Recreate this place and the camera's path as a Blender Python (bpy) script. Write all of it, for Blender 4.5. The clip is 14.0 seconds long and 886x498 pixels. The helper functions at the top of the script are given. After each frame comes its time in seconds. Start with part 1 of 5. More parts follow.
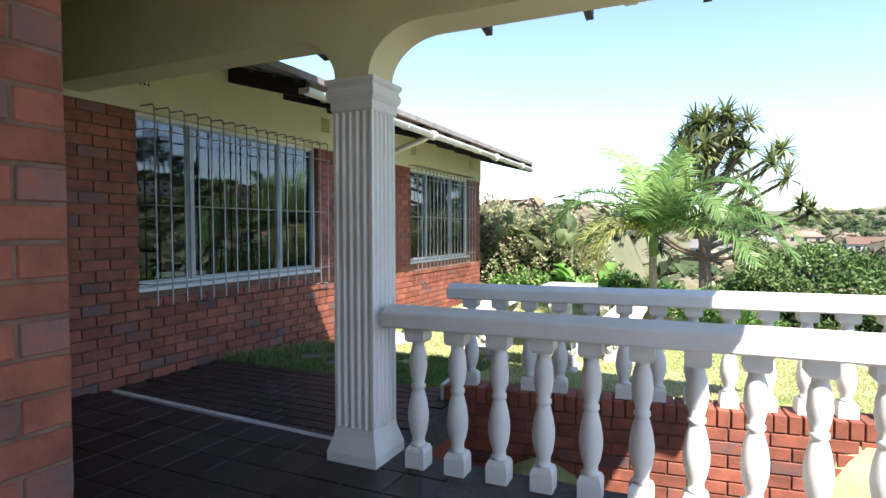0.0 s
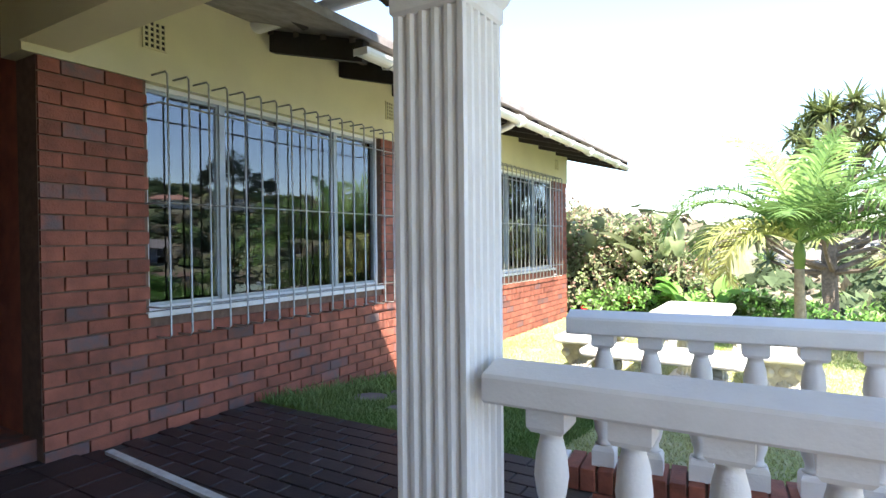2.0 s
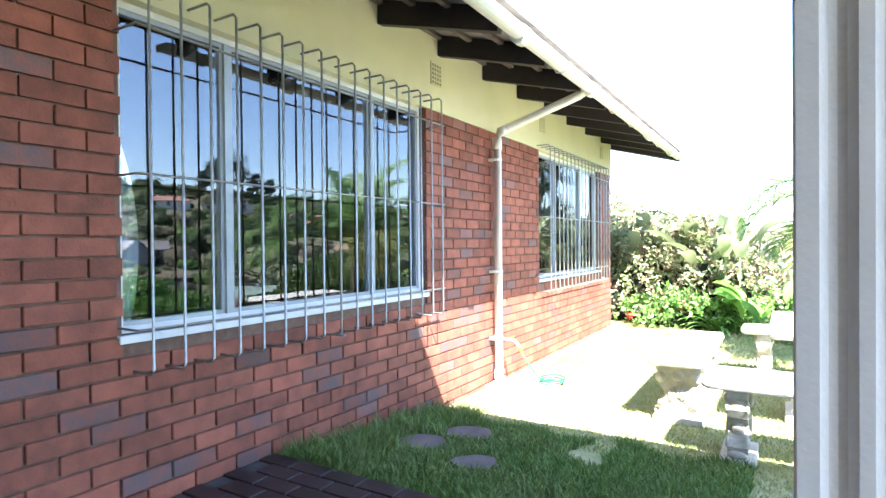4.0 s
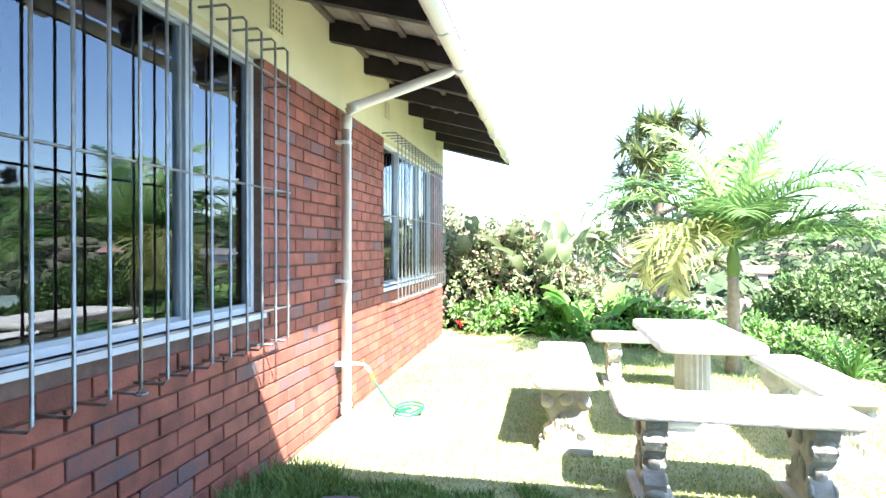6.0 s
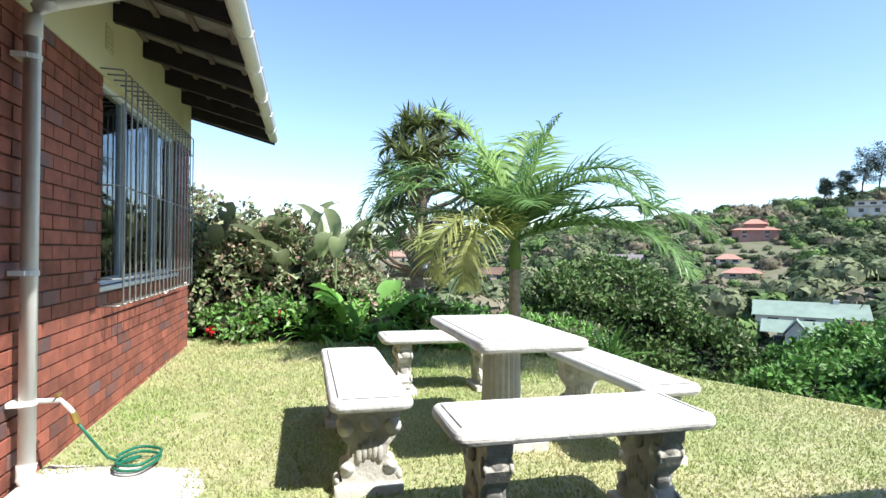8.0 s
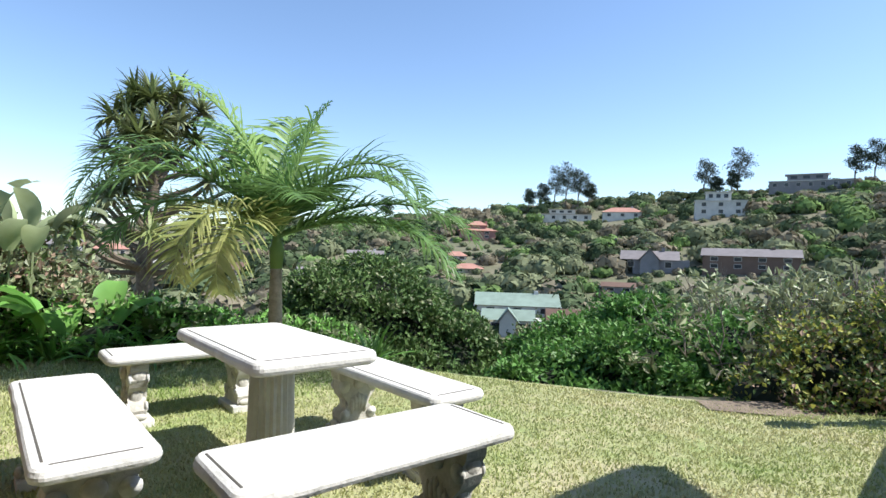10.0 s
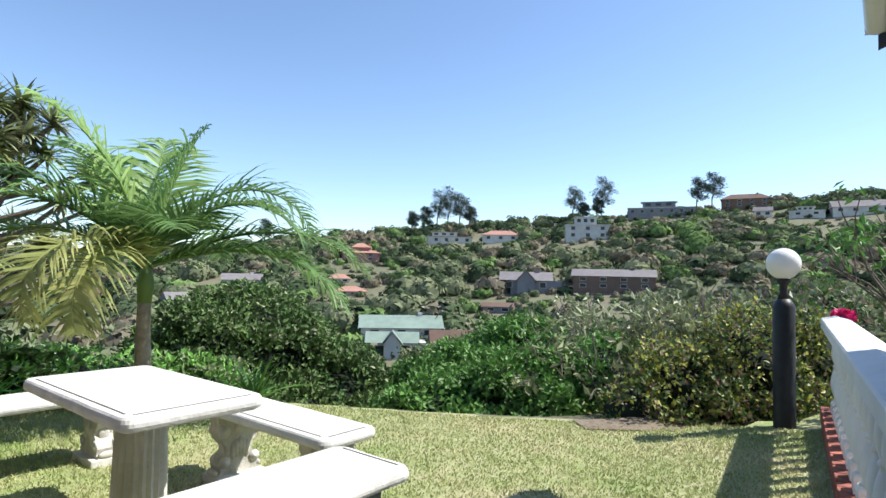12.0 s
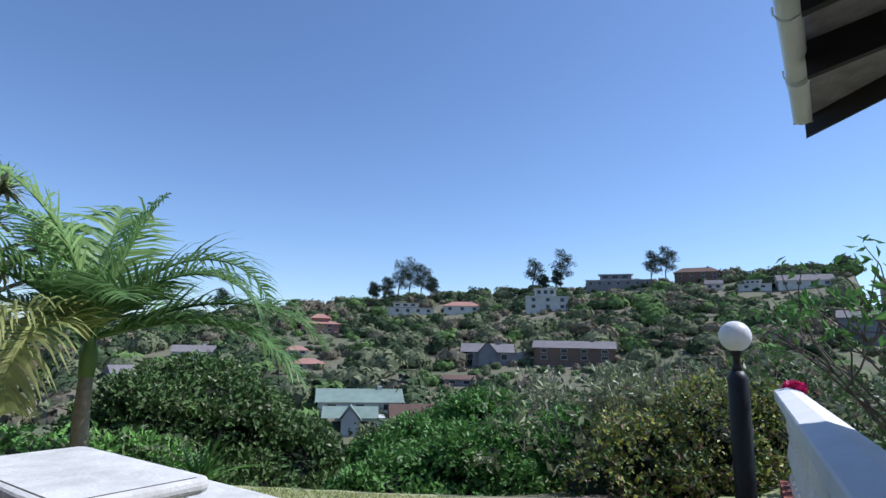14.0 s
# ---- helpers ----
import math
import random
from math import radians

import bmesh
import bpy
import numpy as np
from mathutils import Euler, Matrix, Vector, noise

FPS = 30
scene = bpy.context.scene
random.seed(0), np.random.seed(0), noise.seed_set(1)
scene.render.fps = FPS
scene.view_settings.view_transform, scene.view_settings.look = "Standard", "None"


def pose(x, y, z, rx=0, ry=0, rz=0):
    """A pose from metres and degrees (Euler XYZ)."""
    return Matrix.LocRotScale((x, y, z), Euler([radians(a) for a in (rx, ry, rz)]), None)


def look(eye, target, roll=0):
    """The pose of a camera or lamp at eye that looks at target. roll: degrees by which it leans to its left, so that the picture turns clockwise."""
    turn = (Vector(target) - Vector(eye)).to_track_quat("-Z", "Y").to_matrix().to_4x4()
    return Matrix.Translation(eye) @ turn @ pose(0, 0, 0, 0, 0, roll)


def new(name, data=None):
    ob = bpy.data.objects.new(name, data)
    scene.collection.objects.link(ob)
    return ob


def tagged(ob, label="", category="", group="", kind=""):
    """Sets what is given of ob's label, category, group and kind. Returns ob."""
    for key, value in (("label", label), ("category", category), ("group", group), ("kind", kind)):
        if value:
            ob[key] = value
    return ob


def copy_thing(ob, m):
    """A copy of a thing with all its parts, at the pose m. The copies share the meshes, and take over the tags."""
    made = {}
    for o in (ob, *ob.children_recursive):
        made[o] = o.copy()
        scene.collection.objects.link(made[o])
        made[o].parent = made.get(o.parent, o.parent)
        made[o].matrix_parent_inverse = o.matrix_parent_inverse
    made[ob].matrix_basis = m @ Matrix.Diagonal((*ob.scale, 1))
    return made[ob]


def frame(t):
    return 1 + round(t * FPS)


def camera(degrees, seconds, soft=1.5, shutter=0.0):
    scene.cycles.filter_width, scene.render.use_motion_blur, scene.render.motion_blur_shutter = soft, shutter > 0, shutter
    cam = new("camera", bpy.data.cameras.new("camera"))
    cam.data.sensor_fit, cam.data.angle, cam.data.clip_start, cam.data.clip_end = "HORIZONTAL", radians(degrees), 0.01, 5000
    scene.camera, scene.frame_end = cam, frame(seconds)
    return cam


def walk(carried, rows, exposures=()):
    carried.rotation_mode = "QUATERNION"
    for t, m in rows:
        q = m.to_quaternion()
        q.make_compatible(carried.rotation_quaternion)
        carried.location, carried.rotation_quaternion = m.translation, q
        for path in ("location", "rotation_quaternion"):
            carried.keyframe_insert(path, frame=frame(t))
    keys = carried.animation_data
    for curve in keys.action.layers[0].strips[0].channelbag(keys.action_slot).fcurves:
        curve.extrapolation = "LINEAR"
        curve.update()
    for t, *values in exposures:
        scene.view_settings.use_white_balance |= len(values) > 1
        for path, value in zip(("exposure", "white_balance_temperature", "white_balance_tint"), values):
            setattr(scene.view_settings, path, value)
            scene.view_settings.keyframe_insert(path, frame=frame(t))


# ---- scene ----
cam = camera(76.8, 14.0)
PATH = [
    (0.0, (0.0, 0.0, 1.22), 24.6, -2.07, 0.11),
    (0.5, (-0.1370, 0.3013, 1.181), 24.72, -1.76, 0.22),
    (1.0, (-0.3372, 0.5950, 1.203), 25.34, -1.44, 0.38),
    (1.5, (-0.5204, 0.8704, 1.196), 27.94, -0.97, 0.55),
    (2.0, (-0.7542, 1.0899, 1.160), 31.54, -0.73, 0.59),
    (2.5, (-0.9921, 1.2857, 1.163), 32.70, -0.71, 0.56),
]
EYES = [
    (5.0, (-2.201, 2.098, 1.094), (-3.101, 3.884, 1.093), -0.5),
    (5.5, (-2.382, 2.273, 1.115), (-2.993, 4.178, 1.108), -0.2),
    (6.0, (-2.527, 2.515, 1.114), (-2.903, 4.48, 1.104), 0.0),
    (6.5, (-2.651, 2.71, 1.116), (-2.839, 4.701, 1.109), 0.2),
    (7.0, (-2.729, 2.895, 1.096), (-2.596, 4.89, 1.092), 0.4),
    (7.5, (-2.741, 3.176, 1.016), (-2.446, 5.154, 1.01), 0.6),
    (8.0, (-2.754, 3.433, 0.985), (-2.271, 5.373, 0.99), 0.7),
    (8.5, (-2.776, 3.589, 0.99), (-1.968, 5.418, 1.002), 0.8),
    (9.0, (-2.745, 3.77, 0.979), (-1.756, 5.508, 0.992), 1.0),
    (11.3, (-2.798, 3.918, 1.079), (-1.276, 5.216, 1.115), 1.5),
    (11.5, (-2.797, 3.918, 1.083), (-1.263, 5.199, 1.135), 1.2),
    (12.0, (-2.801, 3.918, 1.085), (-1.236, 5.16, 1.18), 1.2),
    (12.5, (-2.790, 3.919, 1.089), (-1.203, 5.127, 1.246), 1.1),
    (13.0, (-2.798, 3.92, 1.091), (-1.194, 5.095, 1.309), 1.2),
    (13.5, (-2.81, 3.912, 1.089), (-1.196, 5.059, 1.374), 1.2),
    (14.0, (-2.809, 3.91, 1.091), (-1.189, 5.029, 1.44), 1.2),
]
EXPOSURES = [(0.0, 1.55, 6650, 12), (0.5, 1.38, 6680, 12), (1.0, 1.48, 6700, 13), (1.5, 1.95, 6750, 14), (2.5, 2.66, 6600, 14), (5.0, 3.40, 6200, 12), (6.0, 2.94, 6150, 11), (6.5, 2.13, 6200, 10), (7.0, 1.73, 6200, 10),
             (7.5, 1.33, 6200, 10), (8.5, 0.93, 6150, 10), (9.0, 0.73, 6150, 10), (11.5, 0.93, 6400, 10), (12.0, 0.78, 6300, 10), (12.5, 0.56, 6050, 12), (13.5, 0.26, 5750, 14), (14.0, 0.13, 5550, 14)]
walk(cam, [(t, pose(*e, 90 + p, r, y)) for t, e, y, p, r in PATH] + [(t, look(e, a, r)) for t, e, a, r in EYES], EXPOSURES)

# world and sun
SUN_WAY = Vector((-0.54, 0.565, -1.0)).normalized()
world = bpy.data.worlds.new("world")
scene.world = world
world.use_nodes = True
wn = world.node_tree
sky = wn.nodes.new("ShaderNodeTexSky")
sky.sky_type, sky.sun_disc = "NISHITA", False
sky.sun_elevation = math.asin(-SUN_WAY.z)
sky.sun_rotation = math.atan2(-SUN_WAY.x, -SUN_WAY.y)
sky.altitude, sky.air_density, sky.dust_density, sky.ozone_density = 100, 0.95, 0.25, 2.3
wn.links.new(sky.outputs[0], wn.nodes["Background"].inputs[0])
wn.nodes["Background"].inputs[1].default_value = 0.13
sun = new("sun", bpy.data.lights.new("sun", "SUN"))
sun.data.energy, sun.data.angle, sun.data.color = 4.75, radians(0.5), (1.0, 0.95, 0.87)
sun.matrix_world = look((0, 0, 30), Vector((0, 0, 30)) + SUN_WAY)


# materials
def mat(name, a, b=None, rough=0.8, scale=6.0, bump=0.0, bscale=60.0, metal=0.0, vary=0.0, spec=0.4, big=0.25, through_light=0.0, detail=5.0):
    """Two tones mixed by fine and coarse noise, with relief; vary: spread of brightness from object to object."""
    m = bpy.data.materials.new(name)
    m.use_nodes = True
    nt = m.node_tree
    n, l = nt.nodes, nt.links
    p = n["Principled BSDF"]
    b = b or tuple(c * 0.75 for c in a)
    co = n.new("ShaderNodeNewGeometry")
    no = n.new("ShaderNodeTexNoise")
    no.inputs["Scale"].default_value, no.inputs["Detail"].default_value = scale, detail
    no.inputs["Roughness"].default_value = 0.65
    l.new(co.outputs["Position"], no.inputs["Vector"])
    ng = n.new("ShaderNodeTexNoise")
    ng.inputs["Scale"].default_value = scale * big
    l.new(co.outputs["Position"], ng.inputs["Vector"])
    mx = n.new("ShaderNodeMath")
    mx.operation = "MULTIPLY_ADD"
    mx.inputs[1].default_value, mx.use_clamp = 0.6, True
    ad = n.new("ShaderNodeMath")
    ad.operation = "MULTIPLY"
    ad.inputs[1].default_value = 0.4
    l.new(ng.outputs["Fac"], ad.inputs[0])
    l.new(no.outputs["Fac"], mx.inputs[0])
    l.new(ad.outputs[0], mx.inputs[2])
    ramp = n.new("ShaderNodeValToRGB")
    ramp.color_ramp.elements[0].position, ramp.color_ramp.elements[1].position = 0.36, 0.64
    ramp.color_ramp.elements[0].color, ramp.color_ramp.elements[1].color = (*b, 1), (*a, 1)
    l.new(mx.outputs[0], ramp.inputs[0])
    out = ramp.outputs[0]
    if vary:
        hs = n.new("ShaderNodeHueSaturation")
        oi = n.new("ShaderNodeObjectInfo")
        ge = n.new("ShaderNodeMath")
        ge.operation = "ADD"
        l.new(oi.outputs["Random"], ge.inputs[0])
        l.new(co.outputs["Random Per Island"], ge.inputs[1])
        fr = n.new("ShaderNodeMath")
        fr.operation = "FRACT"
        l.new(ge.outputs[0], fr.inputs[0])
        mr = n.new("ShaderNodeMapRange")
        mr.inputs[3].default_value, mr.inputs[4].default_value = 1 - vary, 1 + vary
        l.new(fr.outputs[0], mr.inputs[0])
        l.new(mr.outputs[0], hs.inputs["Value"])
        l.new(out, hs.inputs["Color"])
        out = hs.outputs[0]
    l.new(out, p.inputs["Base Color"])
    p.inputs["Roughness"].default_value, p.inputs["Metallic"].default_value = rough, metal
    p.inputs["Specular IOR Level"].default_value = spec
    if bump:
        bn = n.new("ShaderNodeTexNoise")
        bn.inputs["Scale"].default_value, bn.inputs["Detail"].default_value = bscale, 4
        l.new(co.outputs["Position"], bn.inputs["Vector"])
        bp = n.new("ShaderNodeBump")
        bp.inputs["Strength"].default_value, bp.inputs["Distance"].default_value = 0.6, bump
        l.new(bn.outputs["Fac"], bp.inputs["Height"])
        l.new(bp.outputs[0], p.inputs["Normal"])
    if through_light:
        tr = n.new("ShaderNodeBsdfTranslucent")
        ms = n.new("ShaderNodeMixShader")
        ms.inputs[0].default_value = through_light
        l.new(out, tr.inputs["Color"])
        l.new(p.outputs[0], ms.inputs[1])
        l.new(tr.outputs[0], ms.inputs[2])
        l.new(ms.outputs[0], n["Material Output"].inputs["Surface"])
    return m


def glass_mat():
    m = bpy.data.materials.new("window_glass")
    m.use_nodes = True
    n, l = m.node_tree.nodes, m.node_tree.links
    n.remove(n["Principled BSDF"])
    gl, tr, mi, fr = (n.new("ShaderNodeBsdf" + k) if k in ("Glossy", "Transparent") else n.new("ShaderNode" + k) for k in ("Glossy", "Transparent", "MixShader", "Fresnel"))
    gl.inputs["Roughness"].default_value = 0.01
    gl.inputs["Color"].default_value = (0.9, 0.95, 1, 1)
    tr.inputs["Color"].default_value = (0.9, 0.94, 0.95, 1)
    fr.inputs["IOR"].default_value = 2.0
    l.new(fr.outputs[0], mi.inputs[0])
    l.new(tr.outputs[0], mi.inputs[1])
    l.new(gl.outputs[0], mi.inputs[2])
    l.new(mi.outputs[0], n["Material Output"].inputs["Surface"])
    return m


BRICK = mat("brick_red", (0.33, 0.105, 0.066), (0.19, 0.066, 0.044), 0.8, 9, 0.005, 90, vary=0.2, big=0.5)
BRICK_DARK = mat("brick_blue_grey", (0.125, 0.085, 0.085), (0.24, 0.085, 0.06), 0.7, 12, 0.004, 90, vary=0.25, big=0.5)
MORTAR = mat("mortar", (0.215, 0.135, 0.10), (0.125, 0.075, 0.055), 0.95, 20, 0.003, 120)
PLASTER = mat("plaster_cream", (0.74, 0.69, 0.44), (0.68, 0.63, 0.41), 0.85, 3, 0.002, 150)
WHITE = mat("masonry_paint_white", (0.80, 0.79, 0.77), (0.70, 0.69, 0.67), 0.6, 5, 0.002, 90)
CONCRETE = mat("cast_stone_white", (0.68, 0.665, 0.62), (0.50, 0.49, 0.45), 0.85, 9, 0.007, 45)
RIM_DARK = mat("dark_weathered_groove", (0.11, 0.10, 0.085), None, 0.95, 20)
CONCRETE_OLD = mat("cast_stone_weathered", (0.60, 0.575, 0.51), (0.36, 0.34, 0.29), 0.9, 14, 0.01, 40)
PVC = mat("gutter_plastic_white", (0.78, 0.78, 0.74), (0.68, 0.68, 0.62), 0.35, 4)
TIMBER = mat("timber_dark", (0.026, 0.019, 0.019), (0.014, 0.011, 0.011), 0.6, 14, 0.003, 60)
BOARD = mat("roof_boards_aged", (0.20, 0.16, 0.13), (0.09, 0.07, 0.06), 0.9, 8, 0.004, 30)
ROOFTILE = mat("roof_tile_grey", (0.30, 0.28, 0.26), (0.18, 0.16, 0.15), 0.85, 10, 0.004, 40)
FLOORTILE = mat("floor_tile_dark", (0.045, 0.032, 0.033), (0.025, 0.019, 0.021), 0.45, 12, 0.002, 60, vary=0.3)
GROUT = mat("grout_grey", (0.11, 0.10, 0.095), (0.065, 0.06, 0.06), 0.95, 25)
STRIP = mat("threshold_strip_white", (0.7, 0.68, 0.66), (0.5, 0.48, 0.46), 0.7, 20)
IRON = mat("galvanised_steel", (0.42, 0.43, 0.42), (0.28, 0.28, 0.26), 0.42, 30, metal=0.7)
FRAME = mat("aluminium_frame", (0.42, 0.46, 0.48), (0.34, 0.37, 0.39), 0.4, 12, metal=0.2)
SILLW = mat("window_frame_white", (0.78, 0.79, 0.79), (0.7, 0.7, 0.7), 0.5, 10)
GLASS = glass_mat()
ROOM = mat("room_plaster", (0.84, 0.84, 0.84), (0.78, 0.78, 0.78), 0.9, 3)
ROOMFLOOR = mat("room_carpet", (0.16, 0.14, 0.12), None, 0.95, 20)
LINEN = mat("bed_linen", (0.82, 0.85, 0.9), (0.66, 0.72, 0.84), 0.9, 3, 0.01, 8)
CURTAIN = mat("curtain_sheer", (0.80, 0.82, 0.86), (0.68, 0.70, 0.76), 0.9, 3, through_light=0.4)
CURTAIN_RED = mat("curtain_maroon", (0.10, 0.015, 0.02), (0.06, 0.01, 0.012), 0.9, 8)
GRASS = mat("lawn_soil_green", (0.23, 0.29, 0.10), (0.42, 0.38, 0.23), 0.95, 5, 0.02, 60, big=0.2)
BLADE = mat("grass_blade", (0.28, 0.38, 0.11), (0.56, 0.51, 0.29), 0.7, 1.1, vary=0.2, through_light=0.25, big=0.4)
LUSH = mat("grass_lush", (0.13, 0.24, 0.055), (0.20, 0.27, 0.09), 0.7, 2.0, vary=0.3, through_light=0.25)
HILL = mat("hillside_scrub", (0.10, 0.12, 0.055), (0.18, 0.16, 0.11), 0.98, 0.11, 0.4, 0.6, big=0.2)
SOIL = mat("bare_soil", (0.24, 0.19, 0.14), (0.14, 0.11, 0.08), 0.98, 9, 0.02, 30)
SLAB = mat("concrete_slab", (0.62, 0.60, 0.55), (0.45, 0.43, 0.39), 0.9, 8, 0.004, 50)
STONE = mat("stepping_stone", (0.20, 0.16, 0.15), (0.11, 0.09, 0.09), 0.9, 10, 0.006, 40)
LEAF = mat("leaf_mid_green", (0.135, 0.21, 0.065), (0.06, 0.115, 0.035), 0.6, 2.0, vary=0.4, spec=0.22, through_light=0.2)
LEAF_BRIGHT = mat("leaf_bright_green", (0.15, 0.31, 0.07), (0.07, 0.165, 0.035), 0.5, 1.5, spec=0.3, vary=0.3, through_light=0.25)
LEAF_OLIVE = mat("leaf_olive", (0.33, 0.36, 0.20), (0.19, 0.22, 0.11), 0.5, 1.5, vary=0.45, through_light=0.2)
LEAF_PINE = mat("leaf_screw_pine", (0.24, 0.28, 0.10), (0.10, 0.14, 0.05), 0.45, 1.5, vary=0.45, through_light=0.2)
LEAF_YELLOW = mat("leaf_yellow_green", (0.50, 0.49, 0.10), (0.24, 0.30, 0.06), 0.5, 2.0, vary=0.3, through_light=0.3)
LEAF_SILVER = mat("leaf_silver_olive", (0.42, 0.46, 0.28), (0.25, 0.30, 0.15), 0.5, 1.5, vary=0.45, through_light=0.35)
LEAF_FRESH = mat("leaf_fresh_green", (0.26, 0.50, 0.12), (0.15, 0.33, 0.07), 0.4, 1.5, vary=0.3, through_light=0.35)
LEAF_DRY = mat("leaf_dry_brown", (0.36, 0.27, 0.19), (0.20, 0.12, 0.09), 0.9, 3.0, vary=0.4, through_light=0.15)
PALM = mat("palm_leaflet", (0.19, 0.31, 0.10), (0.10, 0.19, 0.06), 0.4, 2.0, vary=0.3, through_light=0.4)
PALM_YELLOW = mat("palm_leaflet_yellow", (0.46, 0.46, 0.18), (0.28, 0.33, 0.10), 0.5, 2.0, vary=0.3, through_light=0.4)
PALM_NEW = mat("palm_leaflet_young", (0.32, 0.46, 0.16), (0.20, 0.34, 0.09), 0.45, 2.0, vary=0.2, through_light=0.4)
# near-black green: the shade inside bushes, put into a colour
SHADEGREEN = mat("foliage_shade_fill", (0.016, 0.024, 0.010), (0.008, 0.012, 0.006), 1.0, 3)
BARK_PALE = mat("bark_pale_grey", (0.36, 0.31, 0.24), (0.22, 0.18, 0.13), 0.95, 18, 0.01, 50)
BARK = mat("bark_grey_brown", (0.20, 0.16, 0.12), (0.10, 0.08, 0.06), 0.95, 18, 0.01, 50)
TWIG = mat("twig_pale", (0.26, 0.22, 0.18), (0.13, 0.11, 0.09), 0.9, 12)
PETAL = mat("petal_pink", (0.75, 0.04, 0.22), (0.6, 0.03, 0.15), 0.6, 6, vary=0.2, through_light=0.3)
PETAL_RED = mat("petal_red", (0.6, 0.02, 0.015), (0.45, 0.01, 0.01), 0.6, 6)
BLACK = mat("lamp_post_black", (0.022, 0.022, 0.024), (0.012, 0.012, 0.013), 0.5, 20, 0.002, 60)
OPAL = mat("globe_opal", (0.92, 0.90, 0.86), (0.88, 0.86, 0.82), 0.3, 2, through_light=0.12)
DOOR = mat("door_timber_brown", (0.06, 0.022, 0.014), (0.035, 0.014, 0.01), 0.5, 10, 0.002, 40)
HOSE = mat("hose_green", (0.015, 0.15, 0.09), None, 0.4, 10)
BRASS = mat("brass", (0.6, 0.42, 0.12), None, 0.35, 10, metal=0.8)
H_WHITE = mat("far_wall_white", (0.62, 0.60, 0.56), None, 0.9, 0.5)
H_CREAM = mat("far_wall_cream", (0.45, 0.38, 0.30), None, 0.9, 0.5)
H_GREY = mat("far_wall_grey", (0.25, 0.24, 0.25), None, 0.9, 0.5)
H_BROWN = mat("far_wall_brown", (0.20, 0.13, 0.10), None, 0.9, 0.5)
H_PINK = mat("far_wall_pink", (0.42, 0.22, 0.19), None, 0.9, 0.5)
R_RED = mat("far_roof_terracotta", (0.42, 0.23, 0.18), (0.34, 0.17, 0.13), 0.9, 0.8)
R_GREY = mat("far_roof_grey", (0.22, 0.20, 0.20), None, 0.9, 0.8)
R_GREEN = mat("far_roof_green", (0.22, 0.29, 0.24), None, 0.8, 0.8)
R_BROWN = mat("far_roof_brown", (0.16, 0.10, 0.075), None, 0.9, 0.8)
H_GLASS = mat("far_window_glass", (0.03, 0.035, 0.045), None, 0.15, 1)


# building helpers
def part(name, bm, material, parent=None, label="", kind="", category="", smooth=False):
    me = bpy.data.meshes.new(name)
    bm.to_mesh(me)
    bm.free()
    me.materials.append(material)
    if smooth:
        for f in me.polygons:
            f.use_smooth = True
    ob = new(name, me)
    if parent:
        ob.parent = parent
    return tagged(ob, label, category, "", kind)


def mesh_part(name, verts, faces, material, parent=None, label="", kind="", smooth=False):
    me = bpy.data.meshes.new(name)
    me.from_pydata([tuple(v) for v in verts], [], faces)
    me.materials.append(material)
    if smooth:
        me.polygons.foreach_set("use_smooth", [True] * len(me.polygons))
    ob = new(name, me)
    if parent:
        ob.parent = parent
    return tagged(ob, label, "", "", kind)


def thing(name, place, label, category, group="", turn=0):
    ob = new(name)
    ob.matrix_world = pose(*place, 0, 0, turn)
    return tagged(ob, label, category, group)


def box(x0, x1, y0, y1, z0, z1, bm=None, bevel=0.0):
    bm = bm or bmesh.new()
    r = bmesh.ops.create_cube(bm, size=1)
    m = Matrix.Translation(((x0 + x1) / 2, (y0 + y1) / 2, (z0 + z1) / 2)) @ Matrix.Diagonal((x1 - x0, y1 - y0, z1 - z0, 1))
    bmesh.ops.transform(bm, matrix=m, verts=r["verts"])
    if bevel:
        es = list({e for v in r["verts"] for e in v.link_edges})
        bmesh.ops.bevel(bm, geom=es, offset=bevel, segments=2, affect="EDGES", profile=0.6)
    return bm


def tube(points, radius, sides=8, bm=None, taper=None):
    """A tube along points; radius one number, or taper a list of radii."""
    bm = bm or bmesh.new()
    pts = [Vector(p) for p in points]
    rings = []
    up = Vector((0, 0, 1))
    for i, p in enumerate(pts):
        d = (pts[min(i + 1, len(pts) - 1)] - pts[max(i - 1, 0)]).normalized()
        a = d.cross(up if abs(d.z) < 0.95 else Vector((1, 0, 0))).normalized()
        b = d.cross(a)
        r = taper[i] if taper else radius
        rings.append([bm.verts.new(p + (a * math.cos(k * math.tau / sides) + b * math.sin(k * math.tau / sides)) * r) for k in range(sides)])
    for q, w in zip(rings, rings[1:]):
        for k in range(sides):
            bm.faces.new((q[k], q[(k + 1) % sides], w[(k + 1) % sides], w[k]))
    bm.faces.new(rings[0][::-1])
    bm.faces.new(rings[-1])
    bmesh.ops.recalc_face_normals(bm, faces=bm.faces)
    return bm


def lathe(profile, sides=20, bm=None, flute=0.0, flutes=0):
    bm = bm or bmesh.new()
    rings = []
    for r, z in profile:
        rings.append([bm.verts.new(((r - (flute if flutes and (k % 2) else 0)) * math.cos(k * math.tau / sides), (r - (flute if flutes and (k % 2) else 0)) * math.sin(k * math.tau / sides), z)) for k in range(sides)])
    for q, w in zip(rings, rings[1:]):
        for k in range(sides):
            bm.faces.new((q[k], q[(k + 1) % sides], w[(k + 1) % sides], w[k]))
    bm.faces.new(rings[0][::-1])
    bm.faces.new(rings[-1])
    bmesh.ops.recalc_face_normals(bm, faces=bm.faces)
    return bm


